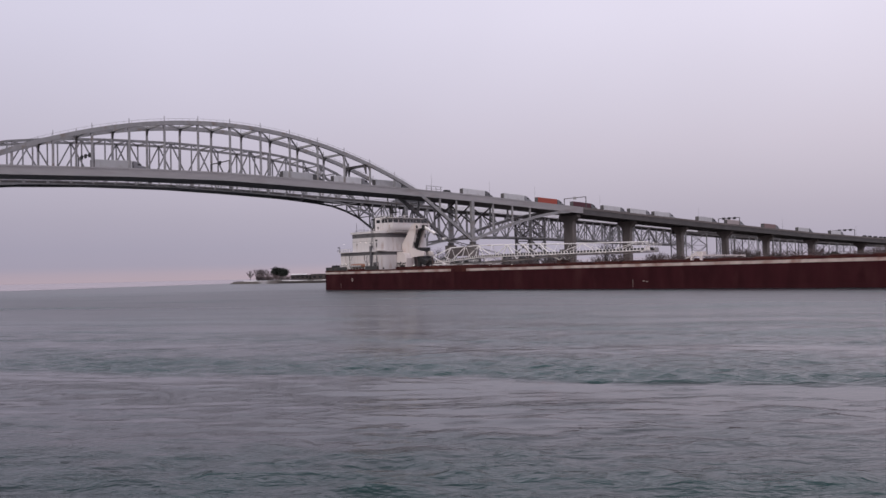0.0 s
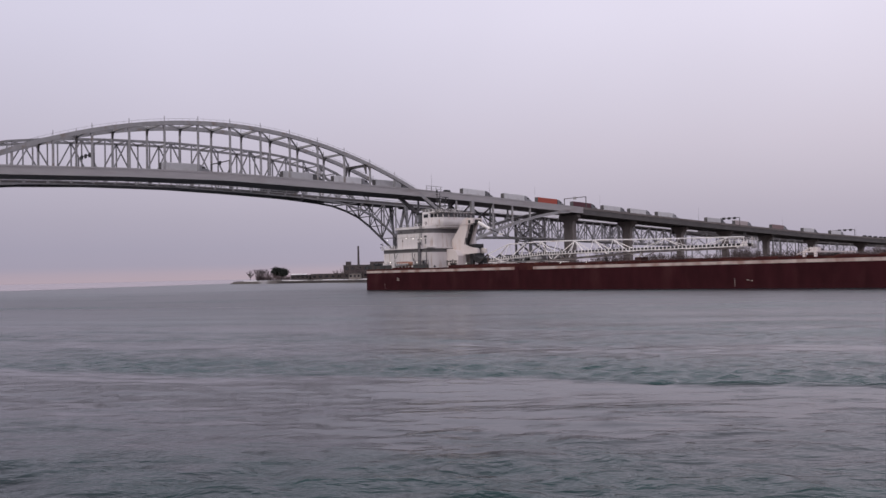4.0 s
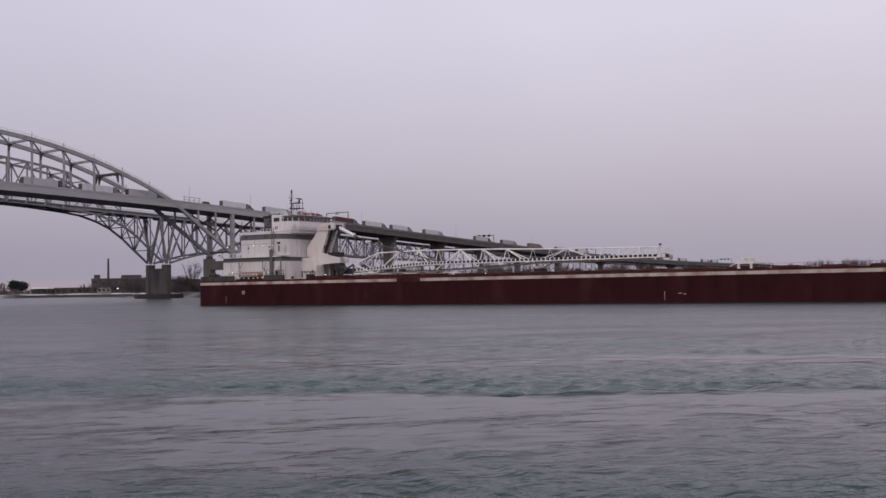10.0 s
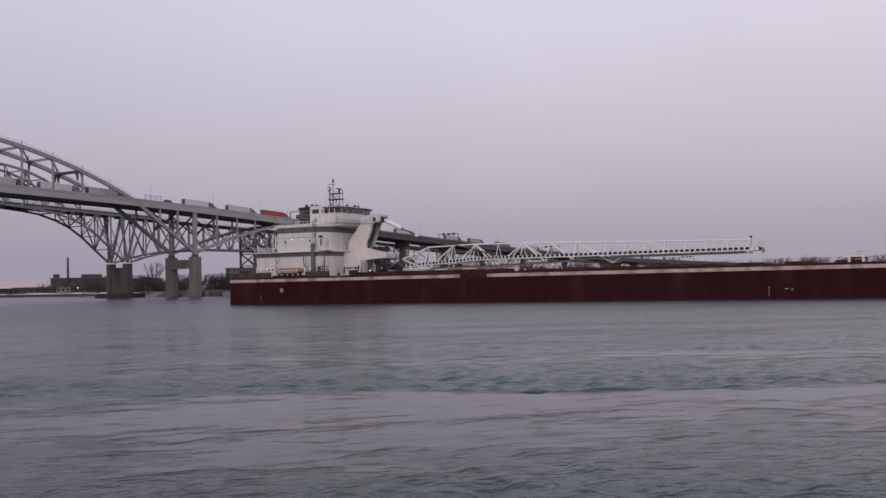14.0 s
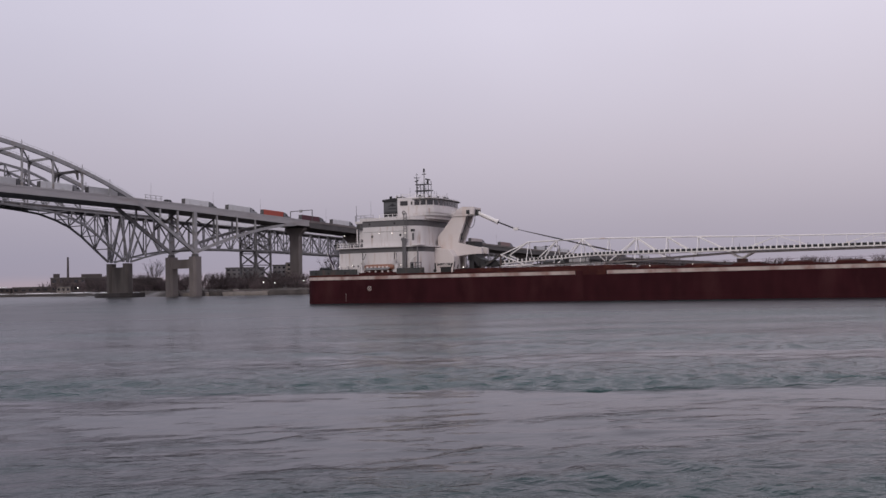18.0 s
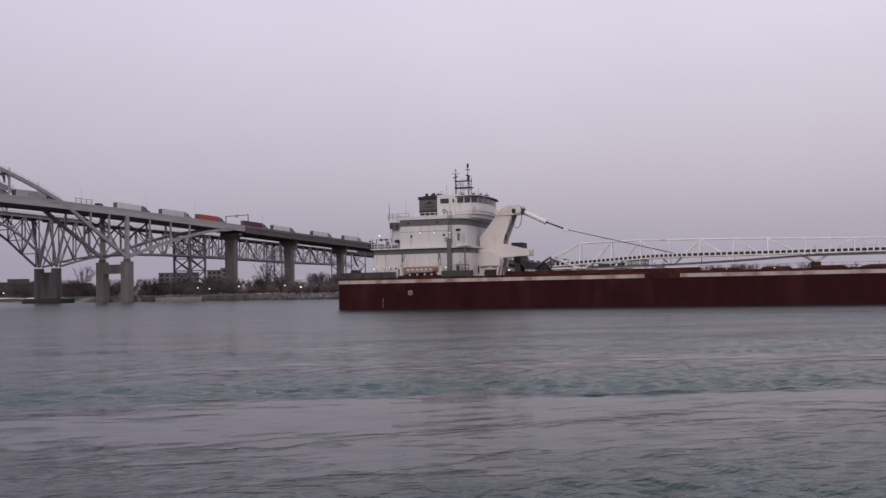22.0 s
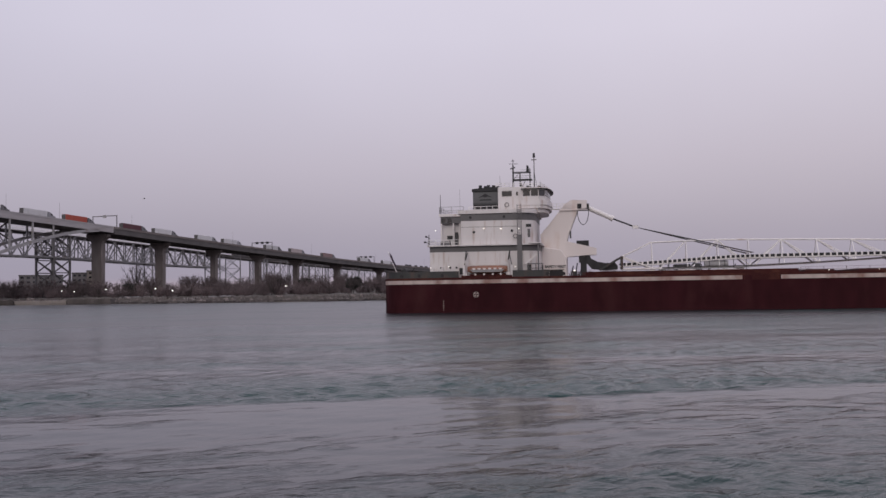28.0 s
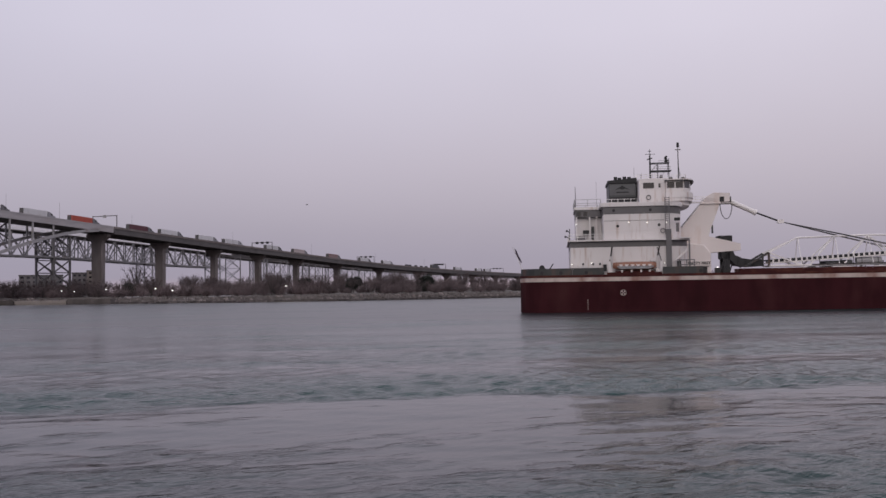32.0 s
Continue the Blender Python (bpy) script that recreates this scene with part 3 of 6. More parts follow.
    part("railing_bar", beam(nb(), (147.5, -0.8, deck_z(148) + 2.6), (158, -0.8, deck_z(158) + 2.7), 0.2), STEEL, bridge)
    part("railing_bar", beam(nb(), (147.5, -0.8, deck_z(148) + 1.3), (158, -0.8, deck_z(158) + 1.4), 0.15), STEEL, bridge)


build_arch_bridge()


def gantry(s, signs, tall=6.2, back=False):
    g = thing("sign_gantry", BP @ pose(s, 0, deck_z(s) - 0.3), "grey steel overhead lane sign gantry on the bridge deck", "sign gantry", "gantries over the deck")
    for y in (0.3, WID - 0.3):
        part("post", box(nb(), -0.18, 0.18, y - 0.18, y + 0.18, 0, tall), STEEL_DK, g)
    part("cross_beam", box(nb(), -0.15, 0.15, 0.3, WID - 0.3, tall - 0.4, tall), STEEL_DK, g)
    for y in signs:
        part("lane_sign", box(nb(), -0.45, -0.17, y - 1.1, y + 1.1, tall - 1.2, tall + 0.35), DARK if not back else STEEL, g)


gantry(-13, [4.0, 8.2, 12.4])
gantry(43, [8.2])
gantry(266.5, [8.5], 7.4, True)
gantry(424, [4.0, 8.2, 12.4])
gantry(588, [3.6, 8.2, 12.6])
gantry(757, [3.6, 6.0, 8.2, 10.4, 12.6])
gantry(950, [4.0, 8.2, 12.4])

# ---- the older truss bridge behind ----
OFF, OWID = 50.0, 13.0
truss = thing("truss_bridge", BP @ pose(0, OFF, 0), "old grey steel cantilever truss bridge on stone piers", "bridge")
OB_BOT = [(-95, 18.2), (-88, 23.6), (-80, 30), (-73, 35.4), (-58, 41.4), (-44, 43.4), (-29, 45.4), (6, 46.8), (41, 47.1), (74, 46.3), (105.5, 45.0), (125.8, 43.3), (140, 41.4), (154.6, 35.4), (162, 30.0), (169.6, 23.6), (176.6, 18.2)]
OB_RIGHT = [(180, 18.4), (190.6, 21.2), (202, 23.5), (224, 25.9), (263, 26.0), (300, 25.3), (375, 23.1), (432, 22.3)]
OB_TOP = [(-70, 47.5), (-50, 57), (-32.6, 62), (-10, 64.9), (13.6, 66.2), (41, 66.8), (67.6, 66.4), (92, 65.2), (118, 61.9), (132, 57), (150, 46.5)]
OB_DECK = [(-160, 41.5), (-97, 43.9), (-58, 45.2), (-33, 46.4), (-6, 47.15), (23, 47.6), (53, 47.5), (88, 46.6), (117, 45.6), (149, 44.5), (184, 43.2), (240, 41.2), (286, 39.8), (328, 38.0), (376, 36.0), (410, 34.4), (440, 33.0), (470, 31.7), (556, 29.0), (663, 26.2), (817, 23.5), (1100, 21), (1500, 18)]


def old_deck(s):
    return lerp(s, OB_DECK)


def build_truss_bridge():
    W = OWID
    part("road_deck", strip(nb(), -160, 1500, 10, -0.4, W + 0.4, lambda s: old_deck(s), lambda s: old_deck(s) - 0.9), STEEL_DK, truss)
    for y in (-0.6, W + 0.45):
        part("road_railing", strip(nb(), -160, 1500, 10, y, y + 0.15, lambda s: old_deck(s) + 1.1, lambda s: old_deck(s) + 0.85), STEEL, truss)
        part("kerb_rail", strip(nb(), -160, 1500, 10, y, y + 0.15, lambda s: old_deck(s) + 0.35, lambda s: old_deck(s) + 0.02), STEEL, truss)
    # white parapet band along the near edge of the old road deck
    part("pale_service_pipe", strip(nb(), 196, 446, 10, -1.15, -0.65, lambda s: old_deck(s) + 1.0, lambda s: old_deck(s) - 1.15), SNOW, truss)

    def panel_run(nodes, top, bot, w=0.75, web=0.5):
        for y in (0.0, W):
            for i, (a, b) in enumerate(zip(nodes, nodes[1:])):
                for fn, nm in ((top, "top_chord"), (bot, "bottom_chord")):
                    if fn:
                        part(nm, beam(nb(), (a, y, fn(a)), (b, y, fn(b)), w, w * 1.15), STEEL_OLD, truss)
                t, u = (top or old_deck), bot
                m = (a + b) / 2
                if t(m) - u(m) > 1.6:
                    part("post", beam(nb(), (b, y, u(b)), (b, y, t(b)), web), STEEL_OLD, truss)
                    if i % 2:
                        part("diagonal", beam(nb(), (a, y, t(a)), (b, y, u(b)), web), STEEL_OLD, truss)
                    else:
                        part("diagonal", beam(nb(), (a, y, u(a)), (b, y, t(b)), web), STEEL_OLD, truss)

    # through truss over the river
    nodes = [-70 + 220 * i / 22 for i in range(23)]
    top = lambda s: lerp(s, OB_TOP)
    bot = lambda s: lerp(s, OB_BOT)
    for y in (0.0, W):
        for i, (a, b) in enumerate(zip(nodes, nodes[1:])):
            part("top_chord", beam(nb(), (a, y, top(a)), (b, y, top(b)), 0.9, 1.0), STEEL_OLD, truss)
            part("post", beam(nb(), (b, y, old_deck(b) - 0.8), (b, y, top(b)), 0.5), STEEL_OLD, truss)
            if i % 2:
                part("diagonal", beam(nb(), (a, y, top(a)), (b, y, old_deck(b) - 0.5), 0.5), STEEL_OLD, truss)
            else:
                part("diagonal", beam(nb(), (a, y, old_deck(a) - 0.5), (b, y, top(b)), 0.5), STEEL_OLD, truss)
    for i, s in enumerate(nodes[2:-2]):
        part("sway_strut", beam(nb(), (s, 0, top(s)), (s, W, top(s)), 0.5), STEEL_OLD, truss)
        part("top_lateral", beam(nb(), (s, 0, top(s)), (nodes[i + 3], W, top(nodes[i + 3])), 0.35), STEEL_OLD, truss)
    # the chord under the road between the haunches
    low = [-52 + 170 * i / 18 for i in range(19)]
    for y in (0.0, W):
        for i, (a, b) in enumerate(zip(low, low[1:])):
            part("bottom_chord", beam(nb(), (a, y, bot(a)), (b, y, bot(b)), 0.8, 1.0), STEEL_OLD, truss)
            part("low_post", beam(nb(), (b, y, bot(b)), (b, y, max(bot(b) + 0.8, old_deck(b) - 0.2)), 1.1), STEEL, truss)
            m = (a + b) / 2
            part("guard_post", beam(nb(), (m, y - 0.3, old_deck(m)), (m, y - 0.3, old_deck(m) + 1.1), 0.22), STEEL_OLD, truss)
    for s in low:
        part("floor_beam", box(nb(), s - 0.3, s + 0.3, 0.4, W - 0.4, bot(s) - 0.3, bot(s) + 0.6), STEEL_DK, truss)
    # haunches and deck trusses to the tower
    right = lambda s: lerp(s, OB_RIGHT)
    hl = [118, 127, 136, 145, 152.5, 160, 168, 176]
    hr = [180, 190, 199, 209, 220, 231, 242, 253, 263]
    for nodes2, fn in ((hl, bot), (hr, right), ([263 + 8.45 * i for i in range(21)], right), ([-36, -45, -54, -63, -71, -78, -85, -90, -95][::-1], bot)):
        panel_run(nodes2, lambda s: old_deck(s) - 1.2, fn, 0.8, 0.5)
        for a, b in zip(nodes2, nodes2[1:]):
            part("bottom_lateral", beam(nb(), (a, 0, fn(a)), (b, W, fn(b)), 0.3), STEEL_OLD, truss)
            part("cross_strut", beam(nb(), (b, 0, fn(b)), (b, W, fn(b)), 0.45), STEEL_OLD, truss)
            if old_deck(b) - fn(b) > 8:
                part("sway_brace", beam(nb(), (b, 0, fn(b)), (b, W, old_deck(b) - 2), 0.3), STEEL_OLD, truss)
                part("sway_brace", beam(nb(), (b, W, fn(b)), (b, 0, old_deck(b) - 2), 0.3), STEEL_OLD, truss)
    for y in (0.0, W):
        for s in (174, 184):
            part("pier_post", beam(nb(), (178, y, 18.2), (s, y, old_deck(s) - 1.2), 1.0), STEEL_OLD, truss)
    # river pier: two shafts on a dark fendered base
    for s0 in (178.0, -96.0):
        for y in (0.0, W):
            part("stone_shaft", prism(nb(), [(s0 + a * 2.3, y + b * 2.0) for a, b in ((-1, -0.5), (-0.5, -1), (0.5, -1), (1, -0.5), (1, 0.5), (0.5, 1), (-0.5, 1), (-1, 0.5))], "z", -1, 17.6), CONC_OLD, truss)
        part("web_wall", box(nb(), s0 - 1.2, s0 + 1.2, 1.6, W - 1.6, -1, 15.6), CONC_OLD, truss)
        part("timber_fender", prism(nb(), [(s0 + a, W / 2 + b) for a, b in ((-7, -9), (-4, -15), (4, -15), (7, -9), (7, 9), (4, 15), (-4, 15), (-7, 9))], "z", -1, 2.3), TIMBER, truss)
    # braced steel towers
    def tower(s, half, foot=2.4, leg=0.6, brace=0.3, tier=9.0, steel=STEEL_OLD):
        zt = old_deck(s) - 1.2
        for y in (0.0, W):
            for e in (-1, 1):
                part("tower_leg", beam(nb(), (s + e * half, y, foot), (s + e * half, y, zt), leg), steel, truss)
            k = max(1, int((zt - foot) / tier))
            for i in range(k):
                a, b = foot + (zt - foot) * i / k, foot + (zt - foot) * (i + 1) / k
                part("tower_brace", beam(nb(), (s - half, y, a), (s + half, y, b), brace), steel, truss)
                part("tower_brace", beam(nb(), (s + half, y, a), (s - half, y, b), brace), steel, truss)
                part("tower_strut", beam(nb(), (s - half, y, b), (s + half, y, b), brace), steel, truss)
        for e in (-1, 1):
            x = s + e * half
            k = max(1, int((zt - foot) / tier))
            for i in range(k):
                a, b = foot + (zt - foot) * i / k, foot + (zt - foot) * (i + 1) / k
                part("tower_brace", beam(nb(), (x, 0, a), (x, W, b), brace), steel, truss)
                part("tower_brace", beam(nb(), (x, W, a), (x, 0, b), brace), steel, truss)

    tower(278.5, 6.2, leg=1.0, brace=0.55, tier=6.5, steel=TOWER)
    tower(362, 4)
    tower(446, 13)
    for s, hf in ((494, 2.5), (522, 6), (557, 5), (580, 6.5), (618, 3), (651, 7.5), (689, 7), (740, 6), (790, 7), (860, 7), (930, 7)):
        tower(s, hf)
    part("deck_girder", strip(nb(), 432, 1500, 12, 0, W, lambda s: old_deck(s) - 0.95, lambda s: old_deck(s) - 2.6), STEEL_DK, truss)


build_truss_bridge()

# ---- trucks on the decks ----
def lorry(paint, label, flip=False):
    """A tractor with a long box trailer, its tail at x = 0, facing +x."""
    t = thing("lorry", pose(0, 0, 0), label, "truck", "trucks queuing on the bridge")
    trailer = part("trailer_box", box(nb(), 0, 15.4, -1.3, 1.3, 1.15, 4.15), paint, t, bevel=0.08)
    part("rear_frame", box(nb(), -0.06, 0.02, -1.25, 1.25, 1.2, 4.05), STEEL_DK, trailer)
    part("chassis_rail", box(nb(), 0.3, 20.0, -0.5, 0.5, 0.85, 1.12), DARK, t)
    part("side_skirt", box(nb(), 5.0, 11.0, -1.28, -1.2, 0.45, 1.12), paint, t)
    prof = [(15.9, 0.7), (20.9, 0.7), (21.1, 1.3), (20.8, 2.0), (19.3, 2.25), (18.7, 3.2), (16.6, 4.0), (15.9, 4.0)]
    cab = part("cab", prism(nb(), prof, "y", -1.2, 1.2), CABS, t, bevel=0.06)
    part("windscreen", prism(nb(), [(18.78, 3.12), (19.34, 2.3), (19.4, 2.3), (18.84, 3.12)], "y", -1.05, 1.05), WIN, cab)
    for y in (-1.24, 1.2):
        part("side_window", prism(nb(), [(17.5, 2.35), (18.95, 2.35), (18.6, 3.05), (17.5, 3.05)], "y", y, y + 0.04), WIN, cab)
    for x in (1.6, 2.9, 16.6, 17.9, 20.1):
        for y in (-1.05, 1.05):
            w = part("wheel", tube(nb(), (x, y - 0.25, 0.52), (x, y + 0.25, 0.52), 0.52, n=10), TYRE, t)
            part("rim", tube(nb(), (x, y - 0.27, 0.52), (x, y + 0.27, 0.52), 0.25, n=8), STEEL, w)
    return t


LANE = 4.2


def on_deck(s, y=LANE, length=21.0):
    z0, z1 = deck_z(s + 2), deck_z(s + length - 2)
    pitch = -math.degrees(math.atan2(z1 - z0, length - 4))
    return BP @ pose(s, y, deck_z(s) - 0.28, 0, pitch, 0)


def on_old(s):
    z0, z1 = old_deck(s), old_deck(s - 20)
    return BP @ pose(s, OFF + 3, old_deck(s) + 0.02, 0, 0, 180) @ pose(0, 0, 0, 0, -math.degrees(math.atan2(z1 - z0, 20)), 0)


proto = lorry(TRK_W, "grey-white box trailer truck queuing on the bridge")
proto.matrix_basis = on_deck(70.0)
lorries = {"a": proto}
for key, s in (("b", 96.5), ("c", 120), ("d", 175), ("e", 204), ("h", 285), ("i", 309), ("j", 336), ("k", 421), ("n", 567), ("o", 612), ("q", 792), ("x", -10), ("p2", 860), ("p3", 890)):
    lorries[key] = copy_thing(proto, on_deck(s))


def repaint(ob, paint, label):
    tagged(ob, label)
    for c in ob.children:
        if c.name.startswith(("trailer_box", "side_skirt")):
            c.data = c.data.copy()
            c.data.materials[0] = paint
    return ob


for key, s, paint, label in (("f", 229.8, TRK_O, "truck with a faded orange-red box trailer on the bridge"), ("g", 258.5, TRK_M, "truck with a dark maroon box trailer on the bridge"),
                             ("l", 455, TRK_P, "truck with a pinkish-white box trailer on the bridge"), ("m", 503, TRK_R, "truck with a dull reddish trailer on the bridge"), ("p", 727, TRK_K, "truck with a charcoal box trailer on the bridge")):
    lorries[key] = repaint(copy_thing(proto, on_deck(s)), paint, label)
dark_lorry = repaint(copy_thing(proto, on_old(130)), TRK_K, "dark box trailer truck crossing the old bridge")


def van(s, y=LANE, paint=CABS):
    c = thing("van", on_deck(s, y, 5.0), "dark van waiting on the bridge deck", "van", "vans on the bridge")
    prof = [(0, 0.45), (4.9, 0.45), (5.0, 1.0), (4.7, 1.35), (3.7, 1.5), (3.1, 2.4), (2.6, 2.5), (0.2, 2.45), (0, 1.9)]
    part("body", prism(nb(), prof, "y", -0.9, 0.9), DARK, c, bevel=0.05)
    for y0 in (-0.93, 0.9):
        part("side_window", prism(nb(), [(0.7, 1.5), (3.2, 1.5), (2.9, 2.2), (0.7, 2.25)], "y", y0, y0 + 0.03), WIN, c)
    for x in (0.85, 3.6):
        for yy in (-0.8, 0.8):
            part("wheel", tube(nb(), (x, yy - 0.12, 0.34), (x, yy + 0.12, 0.34), 0.34, n=10), TYRE, c)
    return c


van(163.5)
vans = [(van(a), a, b) for a, b in ((611, 664), (620, 672), (630, 686), (640, 700), (648, 712))]

# ---- the lake freighter ----
ship = thing("lake_freighter", pose(0, 0, 0), "long oxide-red lake freighter with a white stern house and unloading boom", "ship")
BEAM, DKZ = 32.0, 6.95


def hull_outline(inset=0.0, n=7):
    """The hull's plan: rounded stern corners, straight sides, blunt bow."""
    r, pts = 5.0, []
    for cx, cy, a0 in ((r - 1.6, BEAM - r, 90), (r - 1.6, r, 180)):
        pts += [(cx + (r - inset) * math.cos(radians(a0 + 90 * i / n)), cy + (r - inset) * math.sin(radians(a0 + 90 * i / n))) for i in range(n + 1)]
    for i in range(15):
        a = -math.pi / 2 + math.pi * i / 14
        pts.append((278 + (25 - inset) * max(0, math.cos(a)) ** 0.8, 16 + (16 - inset) * math.sin(a)))
    return pts


def long_box(bm, x0, x1, y0, y1, z0, z1, step=4.0):
    k = max(1, int((x1 - x0) / step))
    for i in range(k):
        box(bm, x0 + (x1 - x0) * i / k, x0 + (x1 - x0) * (i + 1) / k - 0.012, y0, y1, z0, z1)
    return bm


def round_front(x0, x1, y0, y1, r, n=6):
    """A plan with rounded forward corners."""
    pts = [(x0, y0)]
    pts += [(x1 - r + r * math.sin(radians(90 * i / n)), y0 + r - r * math.cos(radians(90 * i / n))) for i in range(n + 1)]
    pts += [(x1 - r + r * math.cos(radians(90 * i / n)), y1 - r + r * math.sin(radians(90 * i / n))) for i in range(n + 1)]
    return pts + [(x0, y1)]


def rails(parent, pts, z, hgt=1.05, gap=1.6, paint=None):
    """Railing with posts and two bars through the given points, one part."""
    bm = nb()
    for (a, b), (c, d) in zip(pts, pts[1:]):
        k = max(1, int(math.hypot(c - a, d - b) / gap))
        for i in range(k + 1):
            x, y = a + (c - a) * i / k, b + (d - b) * i / k
            cbox(bm, x, y, z + hgt / 2, 0.11, 0.11, hgt)
        for f in (0.5, 1.0):
            beam(bm, (a, b, z + hgt * f), (c, d, z + hgt * f), 0.085)
    return part("railing", bm, paint or BOOMW, parent)


def build_hull():
    hull = part("hull", prism(nb(), hull_outline(), "z", -2.0, 6.5), HULL, ship)
    part("deck_edge", prism(nb(), hull_outline(-0.06), "z", 6.505, DKZ), HULL_TOP, ship, "rusty red deck edge")
    # pale stripe round the hull, in plates
    plates = [(3.45 + 7.633 * i, 3.45 + 7.633 * (i + 1) - 0.02) for i in range(9)] + [(80.5 + 7.9 * i, 80.5 + 7.9 * (i + 1) - 0.02) for i in range(25)]
    for a, b in plates:
        for y in (-0.012, BEAM - 0.003):
            part("stripe_plate", box(nb(), a, b, y, y + 0.015, 5.72, 6.49), STRIPE, hull)
    bm = nb()
    o = hull_outline(-0.012)[:16]
    for (a, b), (c, d) in zip(o, o[1:]):
        v = [bm.verts.new(q) for q in ((a, b, 5.72), (c, d, 5.72), (c, d, 6.49), (a, b, 6.49))]
        bm.faces.new(v)
    part("stripe_stern", bm, STRIPE, hull)
    # weld seams and the rusty butt strap amidships
    for x in (10, 26, 34, 45, 58, 92, 104, 118, 131, 145, 160, 176):
        part("weld_seam", box(nb(), x, x + 0.10, -0.008, 0.02, 0.1, 5.7), HULL, hull)
    part("butt_strap", box(nb(), 72.6, 74.2, -0.05, 0.02, 0.1, 6.5), HULL, hull, "rust-stained vertical strap on the hull")
    part("fender_strap", box(nb(), 72.5, 80.3, -0.014, 0.02, 5.6, 6.5), HULL_TOP, hull)
    # round emblem and draught marks
    em = part("thruster_mark", ring(nb(), (18.9, -0.02, 3.5), 0.53, 0.075), STRIPE, hull, "white ring mark on the hull")
    bm = nb()
    for i in range(4):
        c0, s0 = math.cos(radians(45 + 90 * i)), math.sin(radians(45 + 90 * i))
        prism(bm, [(18.9, 3.5), (18.9 + 0.46 * c0 - 0.13 * s0, 3.5 + 0.46 * s0 + 0.13 * c0), (18.9 + 0.46 * c0 + 0.13 * s0, 3.5 + 0.46 * s0 - 0.13 * c0)], "y", -0.04, 0.0)
    part("thruster_cross", bm, STRIPE, em)
    for x in (12.1, 139.5):
        for i in range(5):
            part("draught_mark", box(nb(), x, x + 0.16, -0.02, 0.01, 0.4 + i * 0.42, 0.58 + i * 0.42), STRIPE, hull)
    part("load_mark", box(nb(), 142.6, 143.3, -0.02, 0.01, 1.85, 1.97), STRIPE, hull)
    part("load_mark", box(nb(), 143.7, 144.2, -0.02, 0.01, 1.7, 1.82), STRIPE, hull)
    # main deck and hatches
    part("main_deck", prism(nb(), hull_outline(0.4), "z", DKZ + 0.003, DKZ + 0.02), HULL_TOP, ship)
    for i in range(21):
        x = 86 + i * 9.4
        h = part("hatch_cover", box(nb(), x, x + 5.0, 6, 26, DKZ + 0.02, DKZ + 0.55), RUST, ship, "", 0.08)
        part("hatch_coaming", box(nb(), x - 0.25, x + 5.25, 5.8, 26.2, DKZ + 0.02, DKZ + 0.32), HULL_TOP, h)
    bm = nb()
    for i in range(50):
        x = 84 + i * 3.9
        cbox(bm, x, 0.35, DKZ + 0.5, 0.07, 0.07, 1.0)
    for z in (0.5, 1.0):
        beam(bm, (84, 0.35, DKZ + z), (276, 0.35, DKZ + z), 0.035)
    part("deck_fence", bm, RUST, ship)
    bm = nb()
    for i in range(18):
        cbox(bm, 40 + i * 2.2, 3.5 + (i % 3), DKZ + 0.35, 1.2 + (i % 4) * 0.4, 1.0, 0.7)
    part("deck_fittings", bm, RUST, ship)
    part("side_trunk", box(nb(), 40, 84, 2.2, 8.0, DKZ + 0.02, DKZ + 0.75), HULL_TOP, ship)
    for x in (89.0, 97.5):
        part("deck_light", cbox(nb(), x, 1.2, DKZ + 0.3, 0.11, 0.11, 0.11), LIT, ship)
    # bulwarks aft
    for a, b in ((3.45, 15.4), (26.4, 33.4)):
        part("bulwark", long_box(nb(), a, b, 0.12, 0.30, DKZ, 8.25, 5.0), BULW, ship, "weathered grey-green bulwark")
        part("bulwark", long_box(nb(), a, b, BEAM - 0.30, BEAM - 0.12, DKZ, 8.25, 5.0), BULW, ship)
    outer, inner = hull_outline(0.12)[:16], hull_outline(0.30)[:16]
    bm = nb()
    for i in range(15):
        prism(bm, [outer[i], outer[i + 1], inner[i + 1], inner[i]], "z", DKZ, 8.25)
    part("bulwark", bm, BULW, ship, "weathered grey-green bulwark round the stern")
    for x in (3, 7, 12, 33, 36):
        part("fairlead", tube(nb(), (x, 0.05, 7.4), (x, 0.34, 7.4), 0.35, n=10), DARK, ship)
    # mooring winch on the stern
    w = part("winch", box(nb(), 2.2, 5.4, 3, 6, DKZ + 0.02, 8.3), BULW, ship)
    part("winch_drum", tube(nb(), (3.0, 2.6, 8.4), (3.0, 6.4, 8.4), 0.6, n=12), DARK, w)
    part("winch_lever", beam(nb(), (4.6, 3, 8.2), (5.4, 3, 9.2), 0.2), DARK, w)


